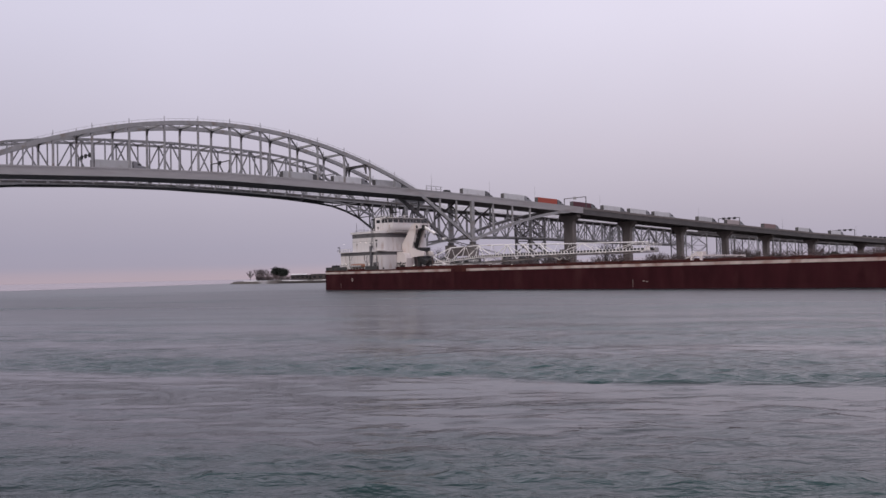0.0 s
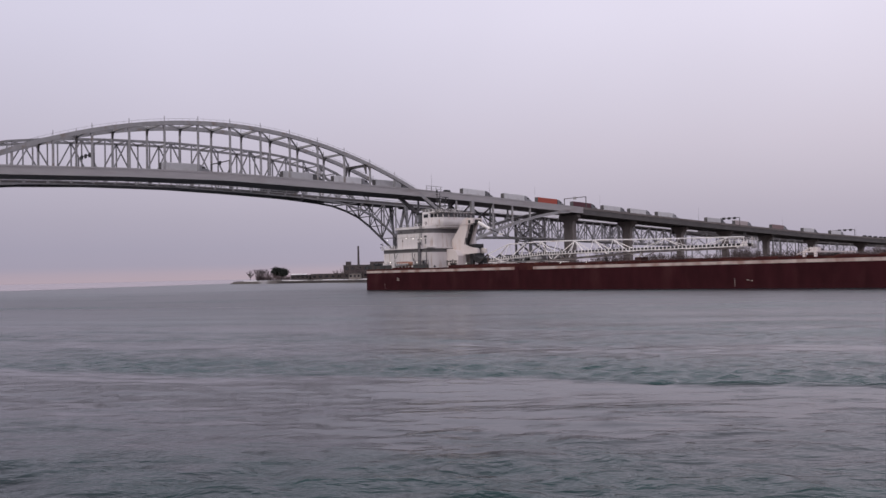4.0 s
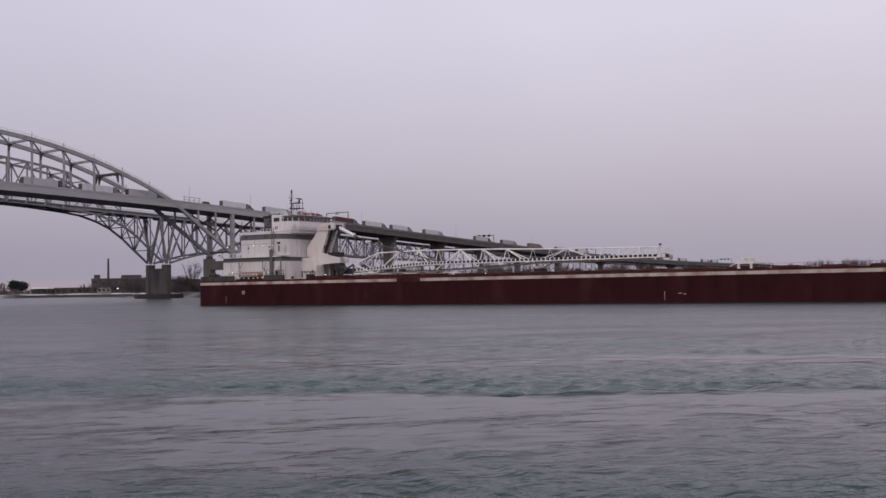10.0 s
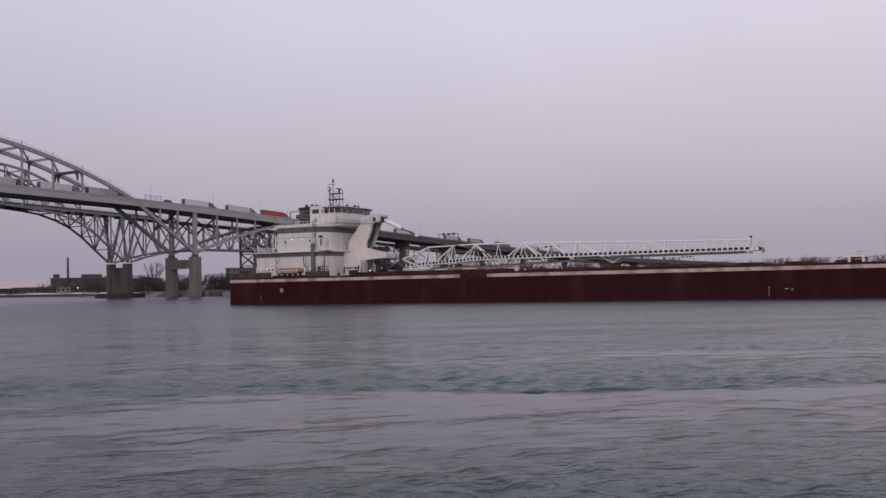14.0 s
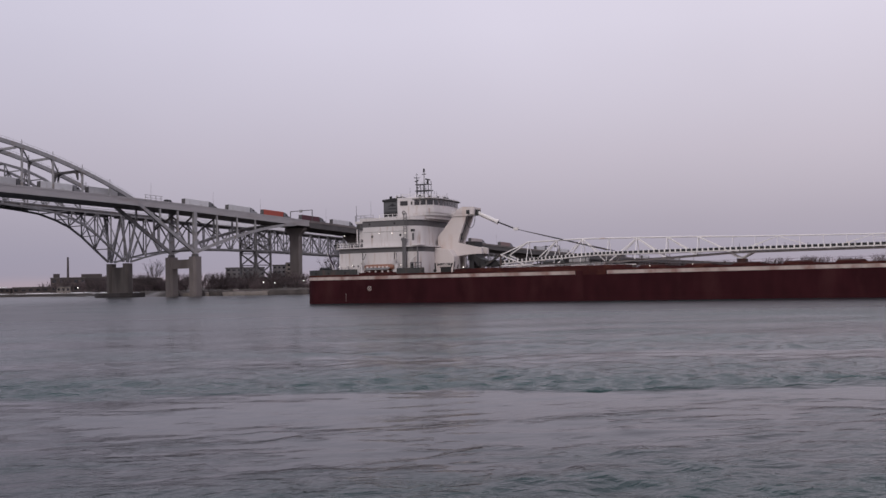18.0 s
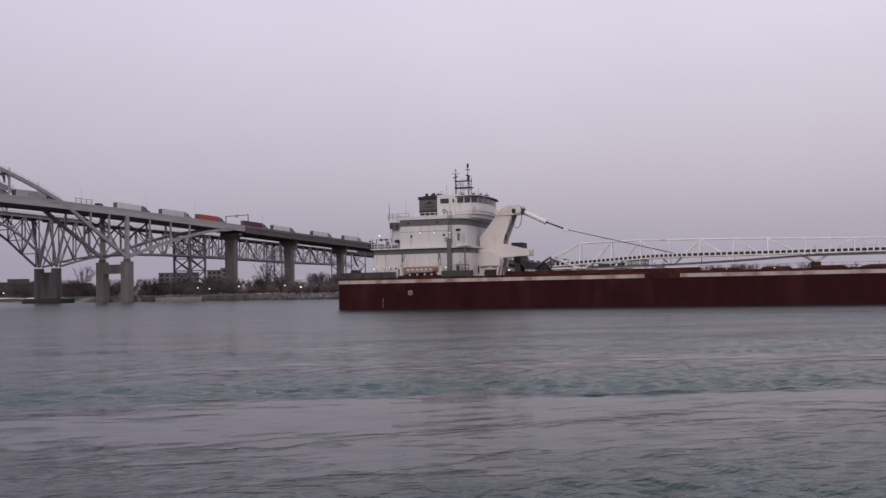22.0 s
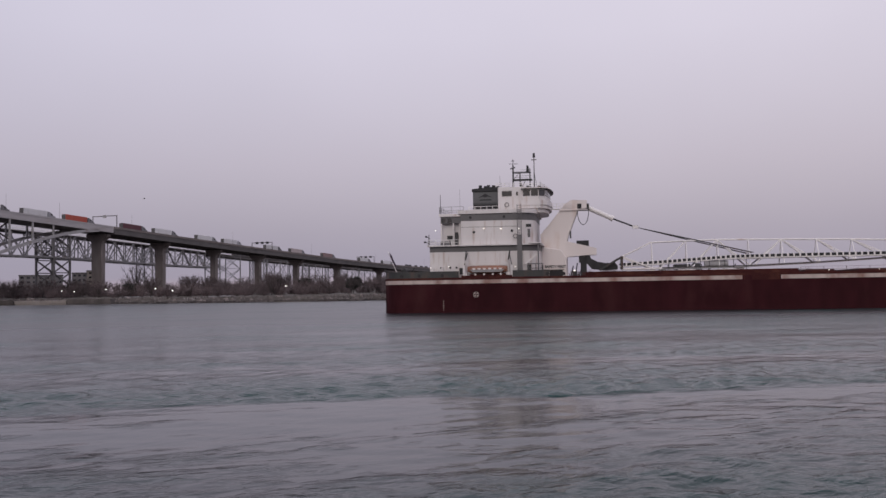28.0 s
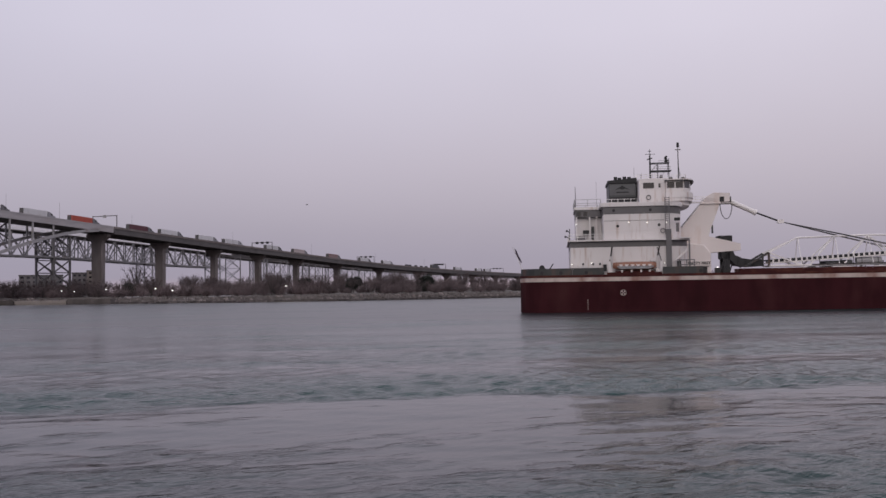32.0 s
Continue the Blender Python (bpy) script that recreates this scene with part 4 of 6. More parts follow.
def build_house():
    wall = part("lower_house", prism(nb(), round_front(9.1, 31.5, 2.4, 30.0, 4.0), "z", DKZ, 12.2), WHITE, ship)
    part("lower_band", prism(nb(), round_front(9.08, 31.52, 2.38, 30.02, 4.0), "z", 12.2, 13.35), BAND, ship, "grey band round the house")
    part("boat_deck", prism(nb(), round_front(8.6, 32.0, 1.6, 30.4, 4.2), "z", 13.35, 13.6), WHITE, ship)
    up = part("upper_house", prism(nb(), round_front(15.6, 30.6, 3.0, 29.0, 4.5), "z", 13.6, 18.5), WHITE, ship)
    part("upper_band", prism(nb(), round_front(15.58, 30.62, 2.98, 29.02, 4.5), "z", 18.5, 19.95), BAND, ship, "grey band round the house")
    part("bridge_deck", prism(nb(), round_front(15.0, 31.0, 2.7, 29.3, 4.7), "z", 19.95, 20.7), WHITE, ship)
    # recessed after part
    aft = part("after_house", box(nb(), 10.4, 15.55, 10.5, 21.5, 13.6, 18.4), WHITE, ship)
    part("after_band", box(nb(), 10.38, 15.6, 9.2, 22.8, 18.5, 19.9), BAND, ship)
    part("after_deck", box(nb(), 10.1, 15.6, 8.9, 23.1, 19.95, 20.5), WHITE, ship)
    for x in (10.6, 11.9):
        part("after_window", box(nb(), x, x + 0.8, 9.1, 9.18, 18.7, 19.6), BULW if x < 11 else WIN, aft)
    for y in (9.1, 22.6):
        for x in (10.4, 13.0, 14.4):
            part("stanchion", box(nb(), x, x + 0.3, y, y + 0.25, 13.6, 18.5), WHITE, aft)
    part("locker", box(nb(), 10.4, 12.4, 8.6, 10.0, 13.6, 14.7), BAND, aft)
    part("vent_trunk", box(nb(), 13.5, 14.0, 8.8, 10.2, 13.6, 16.6), BULW, aft)
    part("vent_cowl", box(nb(), 11.8, 13.0, 9.0, 10.4, 15.2, 15.9), DARK, aft)
    rails(ship, [(15.4, 9.0), (10.2, 9.0), (10.2, 23.0), (15.4, 23.0)], 20.5, 1.5, 2.4, STEEL)
    rails(ship, [(15.4, 1.8), (8.8, 1.8), (8.8, 30.2), (15.4, 30.2)], 13.6, 1.1)
    rails(ship, [(9.0, 0.8), (9.0, 0.8), (12, 0.8)], DKZ, 1.1)
    # ports, doors, lamps on the starboard wall
    for x, z in ((18.3, 16.2), (26.2, 16.3), (24.6, 19.2), (17.6, 19.2)):
        part("porthole", tube(nb(), (x, 2.93, z), (x, 3.02, z), 0.28, n=12), DARK, up)
    for x in (11.5, 13.4, 14.7, 22, 24):
        part("porthole", tube(nb(), (x, 1.94, 9.0), (x, 2.02, 9.0), 0.22, n=10), DARK, wall)
    for x in (9.6, 10.6, 11.6, 12.6):
        part("rail_gear", box(nb(), x, x + 0.4, 1.4, 1.9, DKZ + 0.02, 8.3 + 0.5 * (x % 2)), WHITE, wall)
    part("door", box(nb(), 15.3, 16.0, 1.93, 2.02, 7.6, 8.9), DARK, wall)
    part("door", box(nb(), 29.2, 29.9, 1.93, 2.02, 7.2, 9.6), DARK, wall)
    part("fire_plan_box", box(nb(), 29.0, 30.0, 2.9, 3.02, 17.0, 17.6), DARK, up)
    part("deck_door", box(nb(), 29.3, 29.8, 2.93, 3.02, 14.9, 16.6), BAND, up)
    for x, z in ((26.9, 15.2), ):
        part("lifebuoy", ring(nb(), (x, 2.9, z), 0.42, 0.14), BAND, up)
    for x, y, z in ((20.4, 2.85, 16.9), (23.9, 2.85, 16.8), (27.6, 2.85, 16.7), (10.3, 3.0, 16.7), (9.3, 1.9, 9.0), (13.1, 1.85, 9.2), (18.3, 1.85, 9.2), (26.9, 1.6, 9.0)):
        part("deck_lamp", cbox(nb(), x, y, z, 0.14, 0.12, 0.14), LIT, up)
    # ladder tower on the wall
    lt = part("ladder_trunk", box(nb(), 27.3, 28.3, 1.55, 1.96, DKZ, 15.4), BAND, ship, "dark grey ladder trunk")
    bm = nb()
    for x in (27.35, 28.15):
        beam(bm, (x, 2.6, 14.4), (x, 2.6, 21.6), 0.10)
    for i in range(18):
        beam(bm, (27.35, 2.6, 14.6 + i * 0.4), (28.15, 2.6, 14.6 + i * 0.4), 0.09)
    part("ladder", bm, BAND, ship)
    for i in range(3):
        part("house_pipe", tube(nb(), (16.5 + 5 * i, 1.9, 9.4), (21.4 + 5 * i, 1.9, 9.4), 0.06, n=6), WHITE, wall)
    part("wall_seam", box(nb(), 15.7, 27.2, 2.97, 3.0, 17.2, 17.26), BULW, up)
    part("wall_seam", box(nb(), 15.7, 29.6, 2.97, 3.0, 15.35, 15.40), CREAM, up)
    part("stair_frame", box(nb(), 31.2, 31.45, 1.3, 1.5, DKZ, 13.3), BAND, ship, "dark grey stair post")
    for z in (9.5, 8.6):
        part("stair_rail", beam(nb(), (29.4, 1.4, z), (32.2, 1.4, z), 0.16), BAND, ship)
    for x in (29.5, 30.8, 32.1):
        part("stair_stand", beam(nb(), (x, 1.4, DKZ), (x, 1.4, 9.5), 0.14), BAND, ship)
    # stack casing with a pale panel, and funnel pipes
    st = part("funnel", box(nb(), 17.2, 22.75, 11.4, 20.6, 20.7, 25.3), STACK, ship, "dark grey funnel casing with a pale mark", 0.1)
    part("funnel_cap", prism(nb(), [(17.0, 25.3), (22.9, 25.3), (22.9, 26.35), (17.0, 25.85)], "y", 11.2, 20.8), BLACK, st)
    part("funnel_panel", box(nb(), 17.35, 22.6, 11.34, 11.4, 22.9, 25.1), LOGO, st)
    bm = nb()
    prism(bm, [(18.4, 23.95), (19.3, 24.45), (19.9, 24.85), (20.5, 24.45), (21.5, 23.95), (20.4, 24.2), (19.9, 24.0), (19.4, 24.2)], "y", 11.26, 11.335)
    prism(bm, [(18.6, 23.35), (21.3, 23.35), (21.1, 23.6), (18.8, 23.6)], "y", 11.26, 11.335)
    part("funnel_mark", bm, BLACK, st)
    for x, y in ((18.7, 12.8), (19.6, 14.5), (20.5, 12.8), (21.5, 13.5), (20.1, 18)):
        part("exhaust_pipe", tube(nb(), (x, y, 26.0), (x, y, 26.75), 0.36, n=10), BLACK, st)
    part("funnel_grille", box(nb(), 17.35, 22.6, 11.3, 11.38, 20.8, 22.5), BLACK, st)
    rails(st, [(16.4, 10.6), (22.8, 10.6)], 20.75, 1.3, 1.2)
    # block before the stack
    blk = part("chart_house", box(nb(), 22.95, 28.6, 8.0, 24.0, 20.7, 25.75), WHITE, ship, "", 0.08)
    part("chart_window", box(nb(), 23.8, 25.9, 7.93, 8.02, 23.8, 24.9), WIN, blk)
    part("lifebuoy", ring(nb(), (24.8, 7.9, 22.0), 0.42, 0.14), BAND, blk)
    part("chart_panel", box(nb(), 26.8, 27.2, 7.93, 8.0, 23.9, 24.7), BULW, blk)
    rails(blk, [(22.6, 8.1), (28.1, 8.1)], 25.75, 0.8)
    # wheelhouse: skirt, wall, panes, roof
    def plan(grow=0.0):
        base = [(28.2, 6.9), (31.3, 6.9), (32.5, 8.3), (32.9, 10.6), (33.1, 13.0), (33.2, 16.0)]
        full = base + [(x, 32 - y) for x, y in base[-2::-1]]
        c = (29.5, 16)
        return [(c[0] + (x - c[0]) * (1 + grow * 0.25), c[1] + (y - c[1]) * (1 + grow * 0.08)) for x, y in full]
    wh = part("wheelhouse", prism(nb(), plan(), "z", 21.7, 25.2), WHITE, ship)
    part("bridge_wing_floor", prism(nb(), plan(0.3), "z", 21.1, 21.75), WHITE, wh)
    part("wing_bulwark", prism(nb(), plan(0.5), "z", 21.75, 22.75), WHITE, wh)
    part("wing_underside", prism(nb(), plan(-0.3), "z", 20.3, 21.1), WHITE, wh)
    pl = plan()
    for (a, b), (c, d) in zip(pl, pl[1:]):
        L = math.hypot(c - a, d - b)
        k = max(1, int(L / 1.35))
        ux, uy = (c - a) / L, (d - b) / L
        nx, ny = uy, -ux
        for i in range(k):
            if a + ux * L * (i + 0.5) / k < 28.9:
                continue
            s0, s1 = L * (i + 0.08) / k, L * (i + 0.92) / k
            bm = nb()
            q = [(a + ux * s0 + nx * 0.005, b + uy * s0 + ny * 0.005), (a + ux * s1 + nx * 0.005, b + uy * s1 + ny * 0.005), (a + ux * s1 + nx * 0.05, b + uy * s1 + ny * 0.05), (a + ux * s0 + nx * 0.05, b + uy * s0 + ny * 0.05)]
            prism(bm, q, "z", 23.65, 24.85)
            part("window_pane", bm, WIN, wh)
    part("wheelhouse_roof", prism(nb(), plan(0.5), "z", 25.2, 25.42), WHITE, wh)
    part("roof_visor", prism(nb(), plan(0.7), "z", 25.02, 25.2), BULW, wh)
    # roof gear: masts, radar, aerials
    mast = part("main_mast", tube(nb(), (25.8, 13.8, 25.6), (25.8, 13.8, 31.0), 0.20, 0.14, 8), DARK, ship)
    bm = nb()
    beam(bm, (24.9, 13.8, 31.3), (26.9, 13.8, 31.25), 0.08)
    beam(bm, (25.2, 13.8, 30.2), (26.3, 13.8, 30.5), 0.22)
    beam(bm, (25.8, 12.4, 31.0), (25.8, 15.2, 31.0), 0.09)
    tube(bm, (25.8, 13.8, 31.0), (25.8, 13.8, 32.3), 0.05, n=6)
    cbox(bm, 25.8, 13.8, 31.9, 0.6, 0.15, 0.12)
    part("mast_yard", bm, DARK, mast)
    for z, x1, w in ((27.75, 29.8, 0.24), (29.35, 29.5, 0.16)):
        for y in (12.9, 14.6):
            part("mast_platform", beam(nb(), (25.7, y, z), (x1, y, z), w), DARK, mast)
    for x, z in ((27.3, 29.4), (29.35, 30.2)):
        for y in (12.9, 14.6):
            part("mast_leg", beam(nb(), (x, y, 25.6), (x, y, z), 0.11), DARK, mast)
    for z, x0, x1 in ((28.2, 26.1, 29.7), (28.55, 26.4, 29.7), (29.8, 27.4, 29.5)):
        part("platform_rail", beam(nb(), (x0, 12.8, z), (x1, 12.8, z), 0.05), BULW, mast)
    part("mast_brace", beam(nb(), (26.0, 12.9, 27.8), (27.3, 12.9, 29.3), 0.08), BULW, mast)
    part("mast_brace", beam(nb(), (27.6, 12.9, 25.7), (28.6, 12.9, 27.7), 0.08), DARK, mast)
    part("radar_scanner", cbox(nb(), 28.9, 13.6, 30.55, 0.35, 2.6, 0.24), DARK, mast)
    part("radar_motor", tube(nb(), (28.9, 13.6, 29.4), (28.9, 13.6, 30.45), 0.30, 0.22, 8), DARK, mast)
    part("satellite_dome", tube(nb(), (27.7, 11.4, 25.7), (27.7, 11.4, 26.7), 0.42, 0.25, 10), BULW, mast)
    pole = part("signal_pole", tube(nb(), (30.5, 7.8, 25.4), (30.5, 7.8, 32.0), 0.11, 0.07, 6), BULW, ship)
    part("pole_light", tube(nb(), (30.5, 7.8, 31.7), (30.5, 7.8, 32.6), 0.26, 0.2, 8), DARK, pole)
    part("pole_yard", beam(nb(), (30.0, 7.8, 31.2), (31.0, 7.8, 31.2), 0.16), BULW, pole)
    part("pole_brace", beam(nb(), (30.5, 7.8, 28.6), (31.0, 9.2, 25.5), 0.06), BULW, pole)
    for x, y, h in ((22.7, 16, 3.3), (24.4, 20, 2.2), (31.4, 13, 1.6), (27.0, 22, 2.6), (32.0, 18, 1.4), (23.6, 9, 1.2)):
        part("aerial", tube(nb(), (x, y, 25.4), (x, y, 25.7 + h), 0.04, 0.03, 5), BULW, ship)
    for x, y, w in ((31.4, 9, 0.5), (32.1, 12, 0.45), (32.6, 15, 0.6), (31.3, 19, 0.5), (32.3, 17.5, 0.4), (29.2, 8.4, 0.5)):
        part("roof_lamp", cbox(nb(), x, y, 25.75, w, 0.5, 0.5), DARK, ship)
    rails(wh, [(28.6, 8.0), (31.8, 8.4), (32.6, 16.0)], 25.5, 0.8)
    part("after_pole", tube(nb(), (10.4, 9.2, 20.5), (10.4, 9.2, 24.6), 0.07, 0.05, 6), BULW, ship)
    part("after_aerial", tube(nb(), (14.6, 9.4, 20.5), (14.6, 9.4, 25.6), 0.025, 0.02, 5), BULW, ship)
    rails(ship, [(33.0, 16), (37.4, 16)], 21.5, 1.1, 1.4)
    part("catwalk", box(nb(), 33.0, 37.5, 15.4, 16.6, 21.35, 21.5), BOOMW, ship)
    # stern: ensign staff with a furled flag, side lamps
    stf = part("ensign_staff", tube(nb(), (-1.4, 16, 8.0), (-3.3, 16, 13.2), 0.07, 0.045, 6), BOOMW, ship)
    part("furled_flag", prism(nb(), [(-2.95, 12.9), (-2.6, 12.4), (-2.2, 11.3), (-1.65, 10.0), (-1.8, 9.8), (-2.25, 10.6), (-2.7, 11.7)], "y", 15.85, 16.15), mat("furled_flag_cloth", (0.05, 0.035, 0.06), 0.9), stf)
    part("stern_lamp_post", tube(nb(), (9.0, 2.0, 13.6), (9.0, 2.0, 15.8), 0.09, n=6), BULW, ship)
    for x, z in ((9.0, 15.4), (8.7, 14.3)):
        part("stern_lamp_arm", beam(nb(), (9.1, 2.4, z - 0.4), (x - 0.4, 1.8, z), 0.1), DARK, ship)
        part("stern_lamp", cbox(nb(), x - 0.6, 1.8, z, 0.4, 0.3, 0.35), DARK, ship)


def build_lifeboat():
    lb = part("lifeboat", nb(), ORANGE, ship, "orange lifeboat in white davits")
    bm = nb()
    secs = [(17.1, 0.12, 0.5), (17.9, 0.75, 0.15), (19.4, 1.1, 0.0), (21.2, 1.2, 0.0), (23.0, 1.1, 0.0), (24.5, 0.75, 0.15), (25.3, 0.12, 0.5)]
    prev = None
    for x, w, k in secs:
        cyc = [(0, 7.65 + k), (w * 0.7, 7.9 + k * 0.8), (w, 8.55), (w * 0.9, 8.75), (w * 0.55, 9.2 - k * 0.4), (0, 9.3 - k * 0.4)]
        pts = [(x, 1.0 - a, b) for a, b in cyc] + [(x, 1.0 + a, b) for a, b in cyc[-2:0:-1]]
        now = [bm.verts.new(p) for p in pts]
        if prev:
            for i in range(len(now)):
                j = (i + 1) % len(now)
                bm.faces.new((prev[i], prev[j], now[j], now[i]))
        else:
            bm.faces.new(now)
        prev = now
    bm.faces.new(prev[::-1])
    bmesh.ops.recalc_face_normals(bm, faces=bm.faces[:])
    lay_off(bm)
    bm.to_mesh(lb.data)
    bm.free()
    part("pale_side", prism(nb(), [(17.7, 8.5), (18.3, 8.0), (24.2, 8.0), (24.8, 8.5)], "y", -0.26, -0.1), STEEL, lb, "grey side of the boat")
    part("grab_line", beam(nb(), (17.8, -0.28, 8.3), (24.7, -0.28, 8.3), 0.06), BAND, lb)
    part("white_locker", box(nb(), 24.2, 25.6, 0.9, 1.7, 9.35, 10.0), WHITE, ship)
    # laced lower edge of the boat's cover
    for i in range(6):
        x = 18.2 + i * 1.08
        part("cover_scallop", prism(nb(), [(x, 8.78), (x + 0.14, 8.5), (x + 0.36, 8.4), (x + 0.58, 8.5), (x + 0.72, 8.78)], "y", -0.33, -0.2), CREAM, lb)
    for x in (16.7, 25.5):
        d = part("davit", beam(nb(), (x, 1.9, DKZ), (x, 0.7, 10.4), 0.42, 0.42), WHITE, ship)
        part("davit_arm", beam(nb(), (x, 0.75, 10.2), (x + (0.3 if x < 20 else 0.4), 0.3, 12.2), 0.2), BULW, d)
        part("davit_foot", box(nb(), x - 0.35, x + 0.35, 0.6, 1.95, DKZ + 0.02, 7.9), WHITE, d)
    part("boat_cradle", box(nb(), 17.6, 24.9, 0.5, 1.5, DKZ + 0.02, 7.62), HULL_TOP, ship)
    for x in (18.6, 20.4, 22.2, 23.8):
        part("cradle_chock", box(nb(), x, x + 0.35, 0.2, 0.5, DKZ + 0.02, 7.8), CREAM, ship)
    for x in (16.2, 26.0):
        part("davit_plate", box(nb(), x, x + 0.5, 0.45, 0.7, DKZ, 9.4), WHITE, ship)
        part("davit_strut", beam(nb(), (x + 0.25, 0.5, 9.3), (x + (0.9 if x < 20 else -0.4), 1.8, 12.0), 0.12), BULW, ship)
    part("side_gate", box(nb(), 15.9, 26.3, 0.14, 0.24, DKZ, 7.35), HULL_TOP, ship)


def build_pylon():
    prof = [(31.6, DKZ), (36.4, DKZ), (36.4, 11.1), (39.0, 11.3), (42.2, 11.5), (42.2, 12.85), (39.0, 13.7), (36.4, 14.4), (36.75, 15.7), (38.75, 21.2), (40.4, 21.3), (40.5, 23.0), (37.5, 23.15), (36.2, 22.4), (33.6, 18.9), (31.2, 15.9)]
    py = part("boom_pylon", nb(), CREAM, ship, "warm white plated boom pylon")
    bm = nb()
    prism(bm, prof, "y", 13.6, 14.6)
    prism(bm, prof, "y", 17.4, 18.4)
    # closing plates behind
    for (a, b), (c, d) in (((31.6, DKZ), (31.2, 15.9)), ((31.2, 15.9), (33.6, 18.9)), ((33.6, 18.9), (36.2, 22.4)), ((36.2, 22.4), (37.5, 23.15))):
        v = [bm.verts.new(q) for q in ((a, 14.6, b), (c, 14.6, d), (c, 17.4, d), (a, 17.4, b))]
        w = [bm.verts.new(q) for q in ((a + 0.3, 14.6, b), (c + 0.3, 14.6, d - 0.2), (c + 0.3, 17.4, d - 0.2), (a + 0.3, 17.4, b))]
        bm.faces.new(v), bm.faces.new(w[::-1])
    box(bm, 37.4, 40.3, 14.6, 17.4, 22.5, 23.0)
    bmesh.ops.recalc_face_normals(bm, faces=bm.faces[:])
    lay_off(bm)
    bm.to_mesh(py.data)
    bm.free()
    # dark grey instead of cream: shade between the pylon plates, given as colour
    part("inner_recess", prism(nb(), [(33.0, 11.2), (35.4, 14.6), (37.0, 18.6), (37.6, 21.4), (36.4, 21.6), (33.2, 15.6)], "y", 14.62, 17.38), BULW, py)
    part("pylon_foot", prism(nb(), [(30.9, DKZ), (36.35, DKZ), (36.35, 10.9), (35.2, 12.6), (30.9, 13.3)], "y", 10.75, 13.58), CREAM, py, "", 0.15)
    part("pylon_band", box(nb(), 31.2, 37.6, 13.56, 13.6, 13.6, 13.7), CREAM, py)
    part("head_ledge", box(nb(), 35.0, 40.7, 13.2, 13.58, 20.9, 21.05), CREAM, py)
    part("head_rail", rails_mesh([(35.2, 13.3), (38.0, 13.3)], 21.05), CREAM, py)
    part("sheave_housing", box(nb(), 38.0, 40.9, 14.9, 17.1, 21.0, 22.4), BULW, py)
    part("sheave_window", box(nb(), 38.6, 39.4, 13.5, 13.6, 21.3, 22.3), BLACK, py)
    part("hopper_mouth", box(nb(), 33.0, 35.6, 10.66, 10.74, DKZ + 0.1, 8.25), BLACK, py)
    part("hopper_sill", box(nb(), 32.8, 35.8, 10.5, 10.65, 8.25, 8.4), BULW, py)
    part("hopper_top", box(nb(), 38.3, 40.7, 13.7, 18.3, 13.2, 14.5), BLACK, py)
    part("hopper_leg", box(nb(), 39.0, 40.2, 13.7, 14.6, DKZ + 0.1, 11.4), DARK, py)
    part("hopper_leg", box(nb(), 39.0, 40.2, 17.4, 18.3, DKZ + 0.1, 11.4), DARK, py)
    chute = [(38.7, 11.35), (40.8, 11.4), (41.1, 10.6), (42.4, 9.95), (44.4, 9.6), (46.0, 9.75), (46.6, 9.0), (46.6, 8.3), (43.8, 8.15), (41.2, 8.5), (40.3, 9.6), (38.7, 9.9)]
    part("transfer_chute", prism(nb(), chute, "y", 13.7, 18.3), DARK, py, "dark curved chute onto the boom belt")
    for x in (41.6, 43.0, 44.4):
        part("chute_rib", prism(nb(), [(x, 8.3), (x + 0.18, 8.3), (x + 0.18, 9.7), (x, 9.8)], "y", 13.5, 13.68), BLACK, py)
    part("chute_bin", box(nb(), 37.4, 38.3, 12.6, 14.4, DKZ + 0.02, 8.1), BULW, py, "", 0.1)
    part("floodlight", cbox(nb(), 37.8, 13.0, 8.2, 0.18, 0.14, 0.18), LIT, py)
    part("pylon_lamp_post", box(nb(), 37.0, 37.3, 13.8, 14.1, 15.0, 16.6), BULW, py)
    part("small_platform", box(nb(), 29.5, 31.8, 1.9, 13.5, 13.62, 13.8), WHITE, py)
    part("gangway_arm", beam(nb(), (28.9, 1.7, 9.5), (31.4, 1.7, 11.8), 0.3), WHITE, ship)
    part("doorway", box(nb(), 31.3, 31.8, 10.66, 10.74, 7.6, 9.4), DARK, py)
    part("yellow_hose_reel", box(nb(), 29.8, 30.9, 1.2, 1.8, DKZ + 0.02, 7.9), YELLOW, ship)
    for x, z in ((37.2, 9.0), (38.0, 9.6), (38.8, 8.8)):
        part("hose_stand", tube(nb(), (x, 6.0, DKZ), (x + 0.5, 6.0, z), 0.12, n=6), DARK, ship)
    # lettered board
    bd = part("safety_board", box(nb(), 32.0, 36.3, 10.62, 10.70, 8.55, 9.45), CREAM, py)
    cu = bpy.data.curves.new("safety_words", "FONT")
    cu.body, cu.size, cu.extrude, cu.offset, cu.align_x, cu.align_y = "SAFETY FIRST", 0.70, 0.012, 0.03, "CENTER", "CENTER"
    deps = new("lettering", cu)
    me = bpy.data.meshes.new_from_object(deps)
    bpy.data.objects.remove(deps)
    me.materials.append(BLACK)
    tx = new("lettering", me)
    tx.parent = bd
    tx.matrix_basis = pose(station(34.15), 10.6 * BREADTH[0], 9.0 * RISE, 90, 0, 0)
    # hoist cylinder, links and falls
    part("hoist_cylinder", tube(nb(), (40.6, 16, 21.6), (45.6, 16, 19.2), 0.52, n=12), BOOMW, ship, "white hoist cylinder")
    part("hoist_collar", tube(nb(), (45.4, 16, 19.3), (45.9, 16, 19.05), 0.62, n=12), BOOMW, ship)
